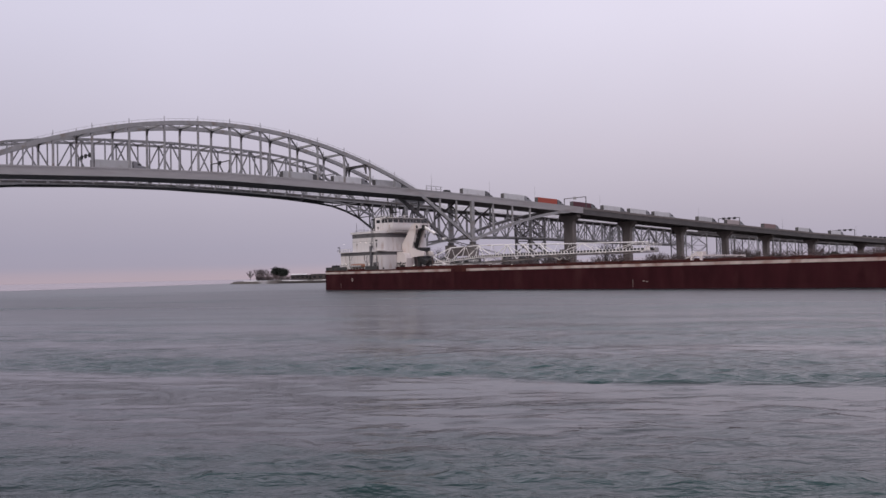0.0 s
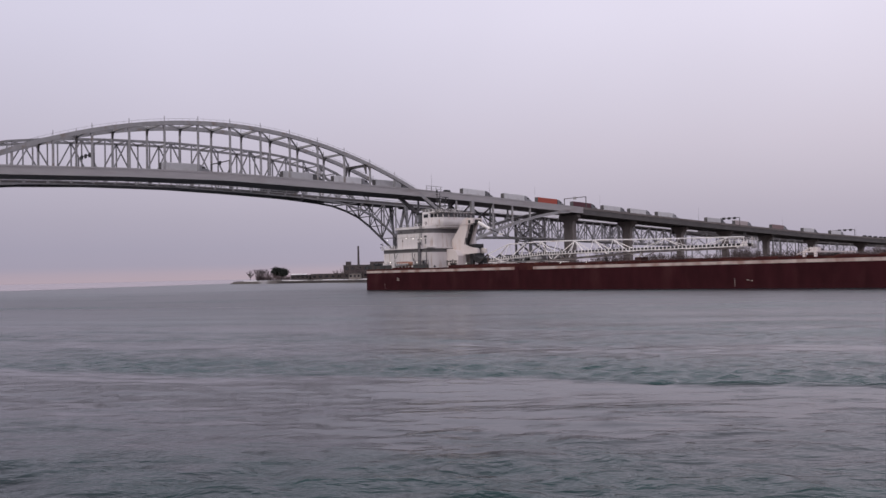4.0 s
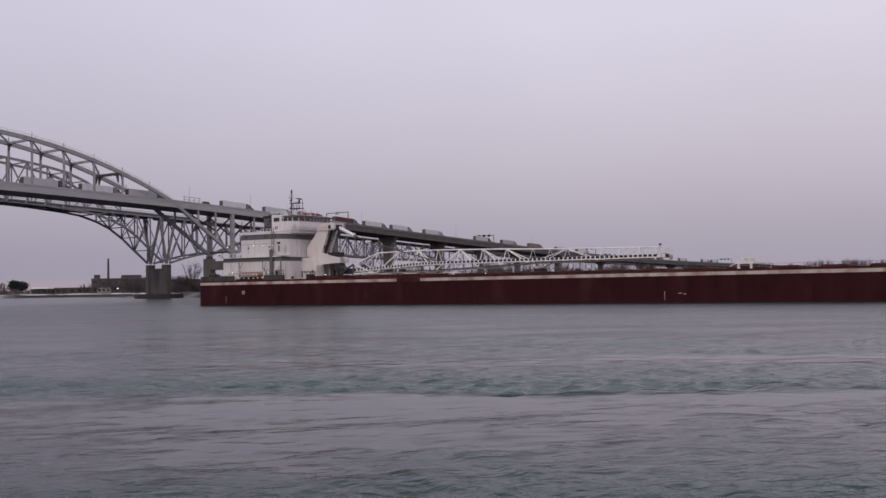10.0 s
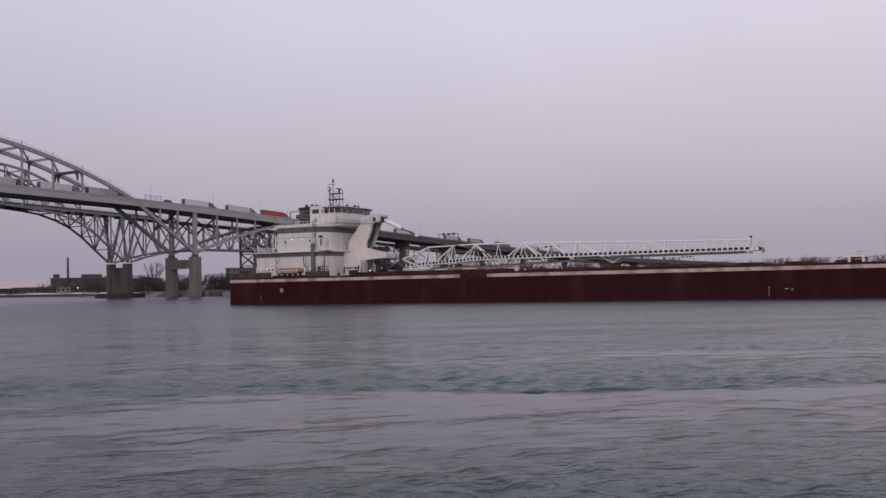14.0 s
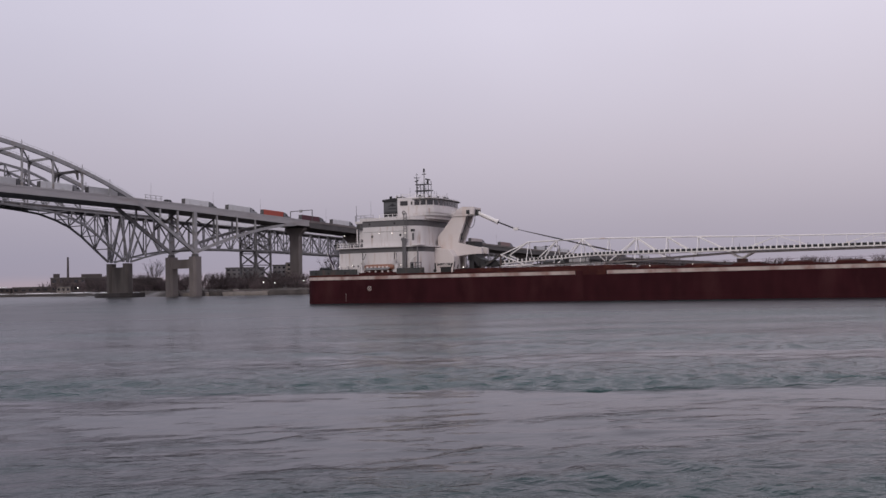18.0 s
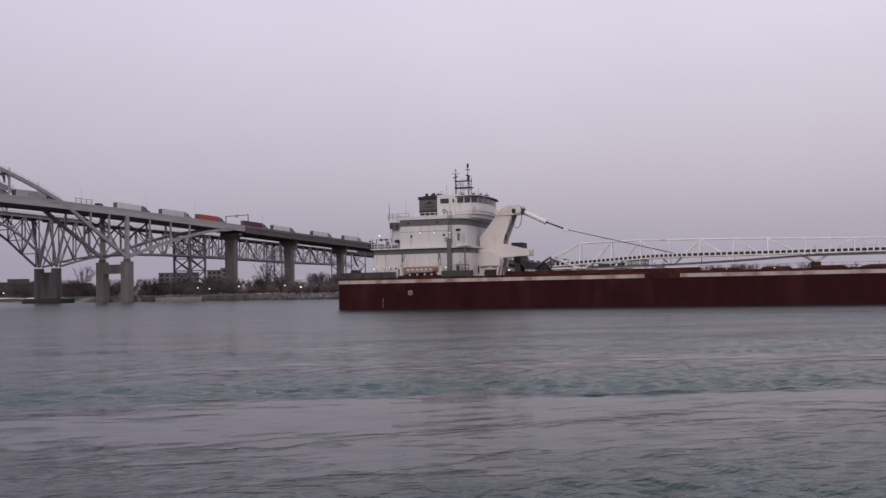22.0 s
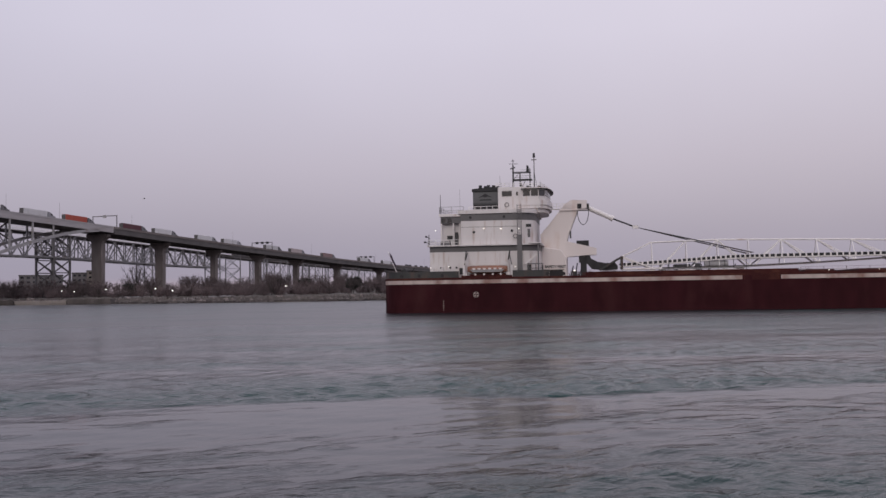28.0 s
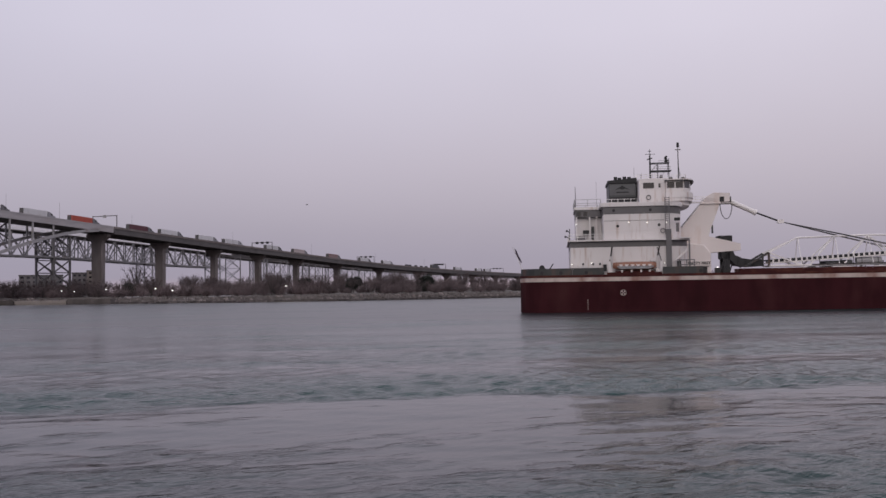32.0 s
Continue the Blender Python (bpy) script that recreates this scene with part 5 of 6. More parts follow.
    part("hoist_rod", tube(nb(), (45.8, 16, 19.1), (50.3, 16, 17.3), 0.17, n=8), DARK, ship)
    part("hoist_block", cbox(nb(), 50.6, 16, 17.2, 1.2, 1.0, 0.7), BOOMW, ship)
    for y in (13.4, 14.6, 17.4, 18.6):
        part("hoist_fall", tube(nb(), (50.9, 16, 17.1), (63.0, y, 14.3), 0.085, n=6), BULW, ship)
        part("hoist_fall", tube(nb(), (63.0, y, 14.3), (77.0, y + (y - 16) * 0.6, 11.2), 0.08, n=6), BULW, ship)
    bm = nb()
    prev = None
    for i in range(9):
        a = math.pi * i / 8
        o = Vector((39.7 - 1.1 * math.cos(a), 13.5, 20.8 - 3.0 * math.sin(a)))
        out = Vector((-math.cos(a), 0, -math.sin(a)))
        now = [bm.verts.new(o + out * 0.08 * math.cos(k * 1.2566) + Vector((0, 0.1, 0)) * math.sin(k * 1.2566)) for k in range(5)]
        if prev:
            for k in range(5):
                bm.faces.new((prev[k], prev[(k + 1) % 5], now[(k + 1) % 5], now[k]))
        prev = now
    bmesh.ops.recalc_face_normals(bm, faces=bm.faces[:])
    part("hose_loop", bm, BULW, py)


def build_boom():
    boom = part("unloading_boom", box(nb(), 53.5, 54.5, 13.2, 18.8, 8.1, 8.4), BOOMW, ship, "white latticed unloading boom")
    top = lambda x: lerp(x, [(47.5, 10.9), (53.7, 13.85), (69, 14.15), (83, 13.95), (96, 13.65), (104, 13.35), (134.5, 12.7)])
    low = lambda x: lerp(x, [(47.5, 8.3), (76, 8.5), (90, 9.0), (104, 9.8), (134.5, 9.9)])
    belt = lambda x: lerp(x, [(47, 9.2), (61, 9.9), (72, 10.5), (86, 10.6), (135, 10.7)])
    for y in (13.0, 19.0):
        for a, b in ((47.5, 76), (76, 90), (90, 104), (104, 134.5)):
            part("low_chord", beam(nb(), (a, y, low(a)), (b, y, low(b)), 0.32), BOOMW, boom)
    for a, b in ((53.7, 69), (69, 83), (83, 96), (96, 104), (104, 119), (119, 134.5)):
        part("top_chord", tube(nb(), (a, 16, top(a)), (b, 16, top(b)), 0.18 if a < 100 else 0.15, n=8), BOOMW, boom)
    xs = [53.9, 62, 69.3, 76.5, 83.5, 90, 96.5, 103.5, 108, 112.3, 116.6, 121, 125.3, 130, 134]
    for y in (13.0, 19.0):
        part("top_chord", beam(nb(), (47.5, y, 10.9), (53.7, 16, 13.85), 0.28), BOOMW, boom)
        part("heel_post", beam(nb(), (47.5, y, low(47.5)), (47.5, y, 10.9), 0.4), BULW, boom)
        part("heel_strut", beam(nb(), (42.8, y, 8.2), (47.5, y, 10.9), 0.4), BULW, boom)
        part("heel_brace", beam(nb(), (47.5, y, 10.9), (53.7, y, 8.4), 0.26), BOOMW, boom)
        for x in xs:
            part("upright", beam(nb(), (x, y, low(x)), (x, 16 + (y - 16) * 0.04, top(x)), 0.15 if x < 100 else 0.07), BOOMW, boom)
        for a, b in ((61.8, 55.6), (69.2, 63.0), (69.3, 76.4), (83.5, 77.2), (83.6, 90), (90.2, 96.5), (96.6, 103.5), (112.3, 104), (112.4, 121), (130, 121.4)):
            part("diagonal", beam(nb(), (a, 16, top(a) - 0.1), (b, y, low(b)), 0.26 if a < 100 else 0.15), BOOMW, boom)
    for x in xs[::2]:
        part("cross_strut", beam(nb(), (x, 13, low(x)), (x, 19, low(x)), 0.2), BOOMW, boom)
    for x in xs[7:]:
        part("boom_lamp_post", tube(nb(), (x + 1.6, 13.2, low(x)), (x + 1.6, 13.2, top(x) - 1.6), 0.035, n=5), BULW, boom)
    part("conveyor_belt", strip(nb(), 47, 135, 5, 14.2, 17.8, lambda s: belt(s) + 0.28, lambda s: belt(s) + 0.05), BELT, boom)
    for y in (13.4, 18.4):
        part("conveyor_stringer", strip(nb(), 47, 135, 5, y, y + 0.18, lambda s: belt(s) - 0.28, lambda s: belt(s) - 0.50), BOOMW, boom)
        # black strip filled in behind the rollers as the shade along the belt
        part("belt_edge_shade", strip(nb(), 48, 134.5, 5, y + 0.02, y + 0.14, lambda s: belt(s) + 0.30, lambda s: belt(s) - 0.27), BELT, boom)
    me = None
    x = 48.4
    while x < 134:
        if me is None:
            me = bpy.data.meshes.new("belt_roller")
            bm = box(nb(), -0.15, 0.15, 13.3 * BREADTH[0], 18.7 * BREADTH[0], -0.28, 0.34)
            bm.to_mesh(me)
            bm.free()
            me.materials.append(BOOMW)
        o = new("belt_roller", me)
        o.parent = boom
        o.matrix_basis = pose(station(x), 0, belt(x) * RISE)
        x += 1.12
    part("boom_catwalk", strip(nb(), 56, 134, 6, 12.2, 12.9, lambda s: low(s) + 0.15, lambda s: low(s) + 0.05), BULW, boom)
    # head pulley at the tip
    part("head_frame", box(nb(), 133.5, 136.3, 13.6, 17.8, 10.2, 10.9), BOOMW, boom)
    part("head_pulley", tube(nb(), (136.3, 13.9, 10.7), (136.3, 17.4, 10.7), 0.4, n=12), DARK, boom)
    part("tip_rail", rails_mesh([(130, 13), (136.5, 13), (136.5, 19)], 11.3), BOOMW, boom)
    part("tip_lamp", cbox(nb(), 134.6, 16, 13.4, 0.5, 0.4, 0.4), DARK, boom)
    part("tip_aerial", tube(nb(), (134.6, 16, 11.2), (134.6, 16, 13.3), 0.06, n=5), DARK, boom)
    part("drive_house", box(nb(), 134.6, 135.3, 14.2, 15.6, 10.9, 11.5), CREAM, boom)
    part("discharge_hood", prism(nb(), [(136.6, 11.0), (137.2, 10.8), (137.3, 9.9), (136.8, 9.7)], "y", 15.2, 16.6), STEEL, boom)
    for x, z in ((137.4, 12.6), (134.0, 12.3), (135.2, 12.7), (136.2, 11.9)):
        part("tip_post", beam(nb(), (x, 14, 10.6), (x, 14, z), 0.12), BOOMW, boom)
    part("tip_brace", beam(nb(), (133.6, 14, 9.9), (136.4, 14, 11.9), 0.14), CREAM, boom)
    # saddle on the deck
    sd = part("boom_saddle", box(nb(), 104.4, 106.2, 14, 18, DKZ + 0.05, 8.4), RUST, ship)
    for e in (-1, 1):
        part("saddle_arm", beam(nb(), (105.3, 14.5, 8.4), (105.3 + e * 2.2, 13.4, 9.7), 0.3), BOOMW, sd)
        part("saddle_arm", beam(nb(), (105.3, 17.5, 8.4), (105.3 + e * 2.2, 18.6, 9.7), 0.3), BOOMW, sd)
    # machinery under the heel
    for x, w, z0, z1, m in ((55.4, 1.6, 0.03, 1.1, BULW), (59.0, 3.6, 1.25, 2.15, DARK), (59.4, 3.0, 0.03, 1.25, BULW), (63.6, 1.3, 0.03, 2.3, BULW), (73.2, 1.8, 0.03, 1.5, CREAM)):
        part("deck_machine", box(nb(), x, x + w, 13.2, 17.5, DKZ + z0, DKZ + z1), m, ship, "", 0.1)
    tank = part("deck_tank", tube(nb(), (66.0, 14.4, 9.05), (71.4, 14.4, 9.05), 0.72, n=16), STEEL, ship, "grey round tank on the deck")
    for x in (66.9, 70.4):
        part("tank_saddle", box(nb(), x, x + 0.3, 13.8, 15.0, DKZ + 0.02, 8.5), BULW, tank)
        part("tank_strap", tube(nb(), (x + 0.1, 14.4, 9.05), (x + 0.24, 14.4, 9.05), 0.745, n=16), BULW, tank)
    part("pipe_run", tube(nb(), (55, 12.4, 8.1), (76, 12.4, 8.25), 0.11, n=6), STEEL, ship)
    part("pipe_run", tube(nb(), (48, 12.1, 7.75), (84, 12.1, 7.75), 0.14, n=6), BOOMW, ship)
    for x, w in ((52.9, 1.1), (59.4, 4.0), (68.2, 4.3)):
        part("pale_locker", box(nb(), x, x + w, 9.2, 10.2, DKZ + 0.76, DKZ + 1.0), CREAM, ship, "", 0.05)
    for x in (57.6, 64.9, 72.4, 75.4):
        part("deck_stanchion", beam(nb(), (x, 12.6, DKZ), (x, 12.6, DKZ + 3.0), 0.12), BULW, ship)
    for i in range(10):
        part("machine_post", box(nb(), 56 + i * 2.0, 56.2 + i * 2.0, 20.4, 20.6, DKZ, DKZ + 2.2), BULW, ship)
    # hatch crane far forward
    hc = part("hatch_crane", box(nb(), 154.0, 157.4, 5.0, 27.0, 8.0, 8.4), CREAM, ship, "cream hatch crane across the deck")
    for y in (4.6, 26.6):
        for xx in (154.1, 156.7):
            part("crane_leg", box(nb(), xx, xx + 0.5, y, y + 0.8, DKZ, 8.0), CREAM, hc)
    part("crane_cab", box(nb(), 155.6, 157.2, 5.2, 7.2, 8.4, 9.2), CREAM, hc)
    part("crane_rail", rails_mesh([(154.1, 5.1), (157.3, 5.1)], 8.4, 0.8), BOOMW, hc)
    part("crane_jib", beam(nb(), (152.4, 5.4, 7.6), (155.6, 5.4, 9.0), 0.2), CREAM, hc)


def rails_mesh(pts, z, hgt=1.0):
    bm = nb()
    for (a, b), (c, d) in zip(pts, pts[1:]):
        for i in range(4):
            cbox(bm, a + (c - a) * i / 3, b + (d - b) * i / 3, z + hgt / 2, 0.08, 0.08, hgt)
        for f in (0.5, 1.0):
            beam(bm, (a, b, z + hgt * f), (c, d, z + hgt * f), 0.08)
    return bm


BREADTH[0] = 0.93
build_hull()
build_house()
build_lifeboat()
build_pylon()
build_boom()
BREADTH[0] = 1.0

# ---- the far shore ----
def twig_spray(tw, rng, o, d, size, wide):
    e = (d * 0.5 + Vector((rng.uniform(-1, 1), rng.uniform(-1, 1), rng.uniform(-0.25, 1)))).normalized() * size * rng.uniform(0.6, 1.3)
    s = e.cross(Vector((rng.uniform(-1, 1), rng.uniform(-1, 1), 0.3))).normalized() * wide
    tw.faces.new([tw.verts.new(v) for v in (o - s, o + s, o + e)])


def bare_tree(seed, height, spread, twigs):
    rng = random.Random(seed)
    t = thing("bare_tree", pose(0, 0, 0), "leafless winter tree with a brown haze of twigs", "tree", "bare trees on the shore")
    bm, tw = nb(), nb()
    fork = Vector((0, 0, height * 0.13))
    tube(bm, (0, 0, -0.3), fork, height * 0.018, height * 0.014, 6)
    limbs = []
    for k in range(9):
        a, w = k * 2.4 + rng.uniform(-0.4, 0.4), spread * rng.uniform(0.15, 1.0)
        mid = fork + Vector((math.cos(a) * w * 0.45, math.sin(a) * w * 0.45, rng.uniform(0.28, 0.42))) * height * 0.8
        tip = mid + Vector((math.cos(a) * w * 0.35, math.sin(a) * w * 0.35, rng.uniform(0.25, 0.48) - w * 0.12)) * height * 0.8
        tube(bm, fork, mid, height * 0.009, height * 0.006, 4)
        tube(bm, mid, tip, height * 0.006, height * 0.002, 4)
        limbs += [(fork.lerp(mid, 0.45), mid), (mid, tip), (mid, tip)]
    # side branches, then fine twigs along each of them
    for p, q in limbs:
        for _ in range(7):
            o = p.lerp(q, rng.uniform(0, 1))
            d = ((q - p).normalized() + Vector((rng.uniform(-1, 1), rng.uniform(-1, 1), rng.uniform(-0.3, 0.5))) * 0.9).normalized() * height * rng.uniform(0.10, 0.2)
            tube(bm, o, o + d, height * 0.003, height * 0.0012, 3)
            for _ in range(twigs):
                twig_spray(tw, rng, o + d * rng.uniform(0.1, 1.05), d.normalized(), height * 0.065, 0.02)
    part("trunk", bm, BARK, t)
    part("crown", tw, TWIG, t)
    return t


def shrub(seed, height):
    rng = random.Random(seed)
    t = thing("bare_shrub", pose(0, 0, 0), "dense brown leafless shrub on the bank", "shrub", "shrubs on the shore")
    bm, tw = nb(), nb()
    for _ in range(9):
        a = rng.uniform(0, 6.28)
        d = Vector((math.cos(a) * 0.6, math.sin(a) * 0.6, 1)).normalized()
        q = d * height * rng.uniform(0.4, 0.8)
        tube(bm, (0, 0, -0.2), q, height * 0.012, height * 0.006, 4)
        for _ in range(190):
            o = q * rng.uniform(0.2, 1.1) + Vector((rng.uniform(-1, 1), rng.uniform(-1, 1), rng.uniform(-0.6, 0.6))) * height * 0.26
            e = Vector((rng.uniform(-1, 1), rng.uniform(-1, 1), rng.uniform(-0.2, 1.2))).normalized() * height * rng.uniform(0.06, 0.14)
            s = e.cross(Vector((rng.uniform(-1, 1), rng.uniform(-1, 1), 0.3))).normalized() * height * 0.0055
            tw.faces.new([tw.verts.new(v) for v in (o - s, o + s, o + e)])
    part("trunk", bm, BARK, t)
    part("crown", tw, TWIG, t)
    return t


def evergreen(x, y, z, h, w, seed):
    rng = random.Random(seed)
    t = thing("evergreen", pose(x, y, z), "dark dense evergreen tree on the point", "tree", "evergreens on the shore")
    part("trunk", tube(nb(), (0, 0, -0.3), (0, 0, h * 0.7), h * 0.03, h * 0.01, 6), BARK, t)
    bm = nb()
    # several leafy lobes of unlike size
    lobes = [(rng.uniform(-0.6, 0.6) * w, rng.uniform(-0.4, 0.4) * w, rng.uniform(0.35, 0.72) * h, rng.uniform(0.38, 0.62)) for _ in range(9)]
    for _ in range(2200):
        x0, y0, z0, k = rng.choice(lobes)
        d = Vector((rng.gauss(0, 1), rng.gauss(0, 1), rng.gauss(0, 1))).normalized() * rng.uniform(0.5, 1.05) * k
        o = Vector((x0 + d.x * w, y0 + d.y * w, max(0.3, z0 + d.z * h * 0.55)))
        e = Vector((rng.uniform(-1, 1), rng.uniform(-1, 1), rng.uniform(-0.5, 0.9))).normalized() * h * 0.12
        s = e.cross(Vector((rng.uniform(-1, 1), rng.uniform(-1, 1), 0.2))).normalized() * h * 0.036
        bm.faces.new([bm.verts.new(v) for v in (o - s, o + s, o + e)])
    part("crown", bm, EVERG, t)


def inland(i, d):
    """A place d metres behind the shoreline, i along it from 0 to 1."""
    line = smooth_line(SHORE[:-2], 5)
    x, y = line[min(len(line) - 1, int(i * (len(line) - 1)))]
    return x + INLAND.x * d, y + INLAND.y * d


def shore_range(az):
    """How far off the water's edge lies in a direction, degrees from north."""
    d = Vector((math.sin(radians(az)), math.cos(radians(az))))
    for (ax, ay), (bx, by) in zip(SHORE, SHORE[1:]):
        e = Vector((bx - ax, by - ay))
        den = d.x * e.y - d.y * e.x
        if abs(den) > 1e-6:
            k, u = (ax * e.y - ay * e.x) / den, (ax * d.y - ay * d.x) / den
            if 0 <= u <= 1 and k > 0:
                return k
    return 600.0


def build_planting():
    rng = random.Random(5)
    trees = [bare_tree(1, 10.5, 0.65, 14), bare_tree(2, 9.2, 0.95, 14), bare_tree(3, 22, 0.75, 14), bare_tree(4, 8.0, 1.0, 14), bare_tree(6, 12.5, 0.55, 14)]
    shrubs = [shrub(11, 6.2), shrub(12, 7.4), shrub(13, 4.6), shrub(14, 5.4)]

    def spot(az, d):
        r = shore_range(az) + d
        return r * math.sin(radians(az)), r * math.cos(radians(az))

    plan = [(2, 103, 591), (2, -5, 622), (4, 131, 588), (4, 24, 600), (0, 150, 560), (0, 163, 577)]
    plan += [(rng.choice((0, 1, 1, 3, 3, 4)), *spot(rng.uniform(-4.5, 36), rng.uniform(30, 120))) for _ in range(180)]
    plan += [(rng.choice((0, 1, 1, 3, 4)), *spot(rng.uniform(36, 57), rng.uniform(25, 90))) for _ in range(75)]
    plan += [(rng.choice((0, 4, 4)), -172 + k * 3.4 + rng.uniform(-1, 1), 840 + rng.uniform(-4, 10)) for k in range(5)]
    plan += [(rng.choice((0, 1, 4)), *spot(rng.uniform(-5.6, -0.5), rng.uniform(15, 60))) for _ in range(16)]
    plan += [(rng.choice((1, 3)), -85 + rng.uniform(0, 70), 716 + rng.uniform(-10, 14)) for k in range(10)]
    used = set()
    for j, x, y in plan:
        m = pose(x, y, 2.7, 0, 0, rng.uniform(0, 360))
        if j in used:
            copy_thing(trees[j], m)
        else:
            trees[j].matrix_basis = m
            used.add(j)
    used = set()
    for k in range(295):
        x, y = spot(rng.uniform(-4.5, 37), rng.uniform(20, 100)) if k < 275 else (rng.uniform(-165, -125), rng.uniform(822, 832))
        j = rng.randrange(4)
        m = pose(x, y, 2.5, 0, 0, rng.uniform(0, 360))
        if j in used:
            copy_thing(shrubs[j], m)
        else:
            shrubs[j].matrix_basis = m
            used.add(j)
    # the wood farther inland, one mass
    for part_name, mat_ in (("trunk", BARK), ("crown", TWIG)):
        rng2, cos_, faces, base = random.Random(77), [], [], 0
        for k in range(190):
            src = next(c for c in trees[rng2.choice((0, 1, 3, 3, 4))].children if c.name.startswith(part_name)).data
            co = np.empty(len(src.vertices) * 3)
            src.vertices.foreach_get("co", co)
            co = co.reshape(-1, 3)
            a, (px, py), sc = rng2.uniform(0, 6.28), spot(rng2.uniform(-4.0, 57), rng2.uniform(110, 290)), rng2.uniform(0.85, 1.3)
            ca, sa = math.cos(a) * sc, math.sin(a) * sc
            cos_.append(np.stack([co[:, 0] * ca - co[:, 1] * sa + px, co[:, 0] * sa + co[:, 1] * ca + py, co[:, 2] * sc + 2.9], axis=-1))
            faces += [tuple(v + base for v in p.vertices) for p in src.polygons]
            base += len(co)
        me = bpy.data.meshes.new("wood_" + part_name)
        me.from_pydata(np.concatenate(cos_).tolist(), [], faces)
        me.materials.append(mat_)
        if part_name == "trunk":
            wood = tagged(new("woodland", me), "brown haze of leafless woodland behind the shore", "woodland", kind="stuff")
        else:
            ob = new("crown", me)
            ob.parent, ob["kind"] = wood, "stuff"
    evergreen(-146, 838, 2.4, 12.0, 9.6, 3)
    for i, (az, d, h, w) in enumerate(((9.5, 60, 7, 3.4), (18, 60, 8, 4), (19.5, 62, 8, 3.6), (22.5, 55, 9, 4.2), (27, 60, 9, 4.4), (6, 70, 7, 3))):
        evergreen(*spot(az, d), 2.6, h, w, 20 + i)


def build_riprap():
    rng = random.Random(9)
    protos = []
    for k in range(5):
        bm = nb()
        bmesh.ops.create_icosphere(bm, subdivisions=1, radius=0.5)
        for v in bm.verts:
            v.co *= rng.uniform(0.7, 1.25)
            v.co.z *= 0.7
        me = bpy.data.meshes.new("boulder")
        bm.to_mesh(me)
        bm.free()
        me.materials.append(ROCK)
        protos.append(me)
    bank = thing("stone_bank", pose(0, 0, 0), "loose grey-brown rubble stones along the water's edge", "stone bank", kind="structure")
    line = smooth_line(SHORE[7:14], 1.0)
    for k in range(290):
        x, y = line[int(k / 290 * (len(line) - 1))]
        d, s = rng.uniform(0.5, 7.0), rng.uniform(1.2, 2.6)
        ob = new("boulder", protos[k % 5])
        ob.parent = bank
        ob.matrix_basis = Matrix.Translation((x + INLAND.x * d, y + INLAND.y * d, 0.15 + d * 0.28)) @ Euler((rng.uniform(0, 6), rng.uniform(0, 6), rng.uniform(0, 6))).to_matrix().to_4x4() @ Matrix.Diagonal((s, s, s, 1))
    bm = nb()
    verts = []
    for k in range(2600):
        x, y = line[int(rng.random() * (len(line) - 1))]
        d, s = rng.uniform(-0.5, 8.0), rng.uniform(0.4, 1.2)
        o = Vector((x + INLAND.x * d, y + INLAND.y * d, 0.1 + max(0, d) * 0.28))
        q = [bm.verts.new(o + Vector((math.cos(a) * s * rng.uniform(0.6, 1), math.sin(a) * s * rng.uniform(0.6, 1), rng.uniform(-0.2, 0.1)))) for a in (0, 1.6, 3.1, 4.7)]
        t = bm.verts.new(o + Vector((0, 0, s * 0.6)))
        for i in range(4):
            bm.faces.new((q[i], q[(i + 1) % 4], t))
    part("rubble", bm, ROCK, bank)["kind"] = "stuff"
    # sea wall stretches and snow along the point
    for a, b in ((2, 6),):
        bm = nb()
        for p, q in zip(SHORE[a:b], SHORE[a + 1:b + 1]):
            beam(bm, (p[0] + 1.4, p[1] + 2.2, 0.8), (q[0] + 1.4, q[1] + 2.2, 0.5), 2.2, 1.7)
        tagged(part("sea_wall", bm, TIMBER), "low dark timber sea wall along the point", "sea wall", kind="structure")
        bm = nb()
        for p, q in zip(SHORE[1:b], SHORE[2:b + 1]):
            beam(bm, (p[0] + 6, p[1] + 9, 2.3), (q[0] + 6, q[1] + 9, 1.9), 7, 0.5)
        tagged(part("snow_strip", bm, SNOW), "strip of old snow behind the sea wall", "snow", kind="stuff")
    bm = nb()
    edge = SHORE[7:14]
    for p, q in zip(edge, edge[1:]):
        beam(bm, (p[0] + 0.8, p[1] + 1.2, 0.2), (q[0] + 0.8, q[1] + 1.2, 0.2), 2.6, 1.1)
    tagged(part("wet_toe", bm, TIMBER), "dark wet toe of the stone bank at the waterline", "stone bank", kind="structure")
    # quay: pale walls, a dark slip between them
    def edge_at(az, out=0.0):
        k = shore_range(az) - out
        return Vector((k * math.sin(radians(az)), k * math.cos(radians(az)), 0))
    for a0, a1, top, m, nm, lab in ((1.0, 2.62, 1.75, WALLC, "quay_wall", "pale concrete quay wall under the bridge"), (3.4, 6.05, 1.85, WALLC, "quay_wall", "pale concrete quay wall under the bridge"),
                                    (2.66, 3.36, 2.1, CONC_OLD, "slipway", "dark concrete block between the quay walls"), (6.1, 8.45, 2.3, CONC_OLD, "slipway", "dark concrete block between the quay walls")):
        bm, k = nb(), 8
        for i in range(k):
            p, q = edge_at(a0 + (a1 - a0) * i / k, 2.6), edge_at(a0 + (a1 - a0) * (i + 1) / k - 0.012, 2.6)
            back = (INLAND.x * 5.5, INLAND.y * 5.5)
            lift = 0.08 * math.sin(i * 2.3 + a0)
            ring_ = [(p.x, p.y), (q.x, q.y), (q.x + back[0], q.y + back[1]), (p.x + back[0], p.y + back[1])]
            prism(bm, ring_, "z", 0.55, top + lift)
            prism(bm, [(x + 0.25 * (y != 0), y) for x, y in ring_], "z", -0.6, 0.55)
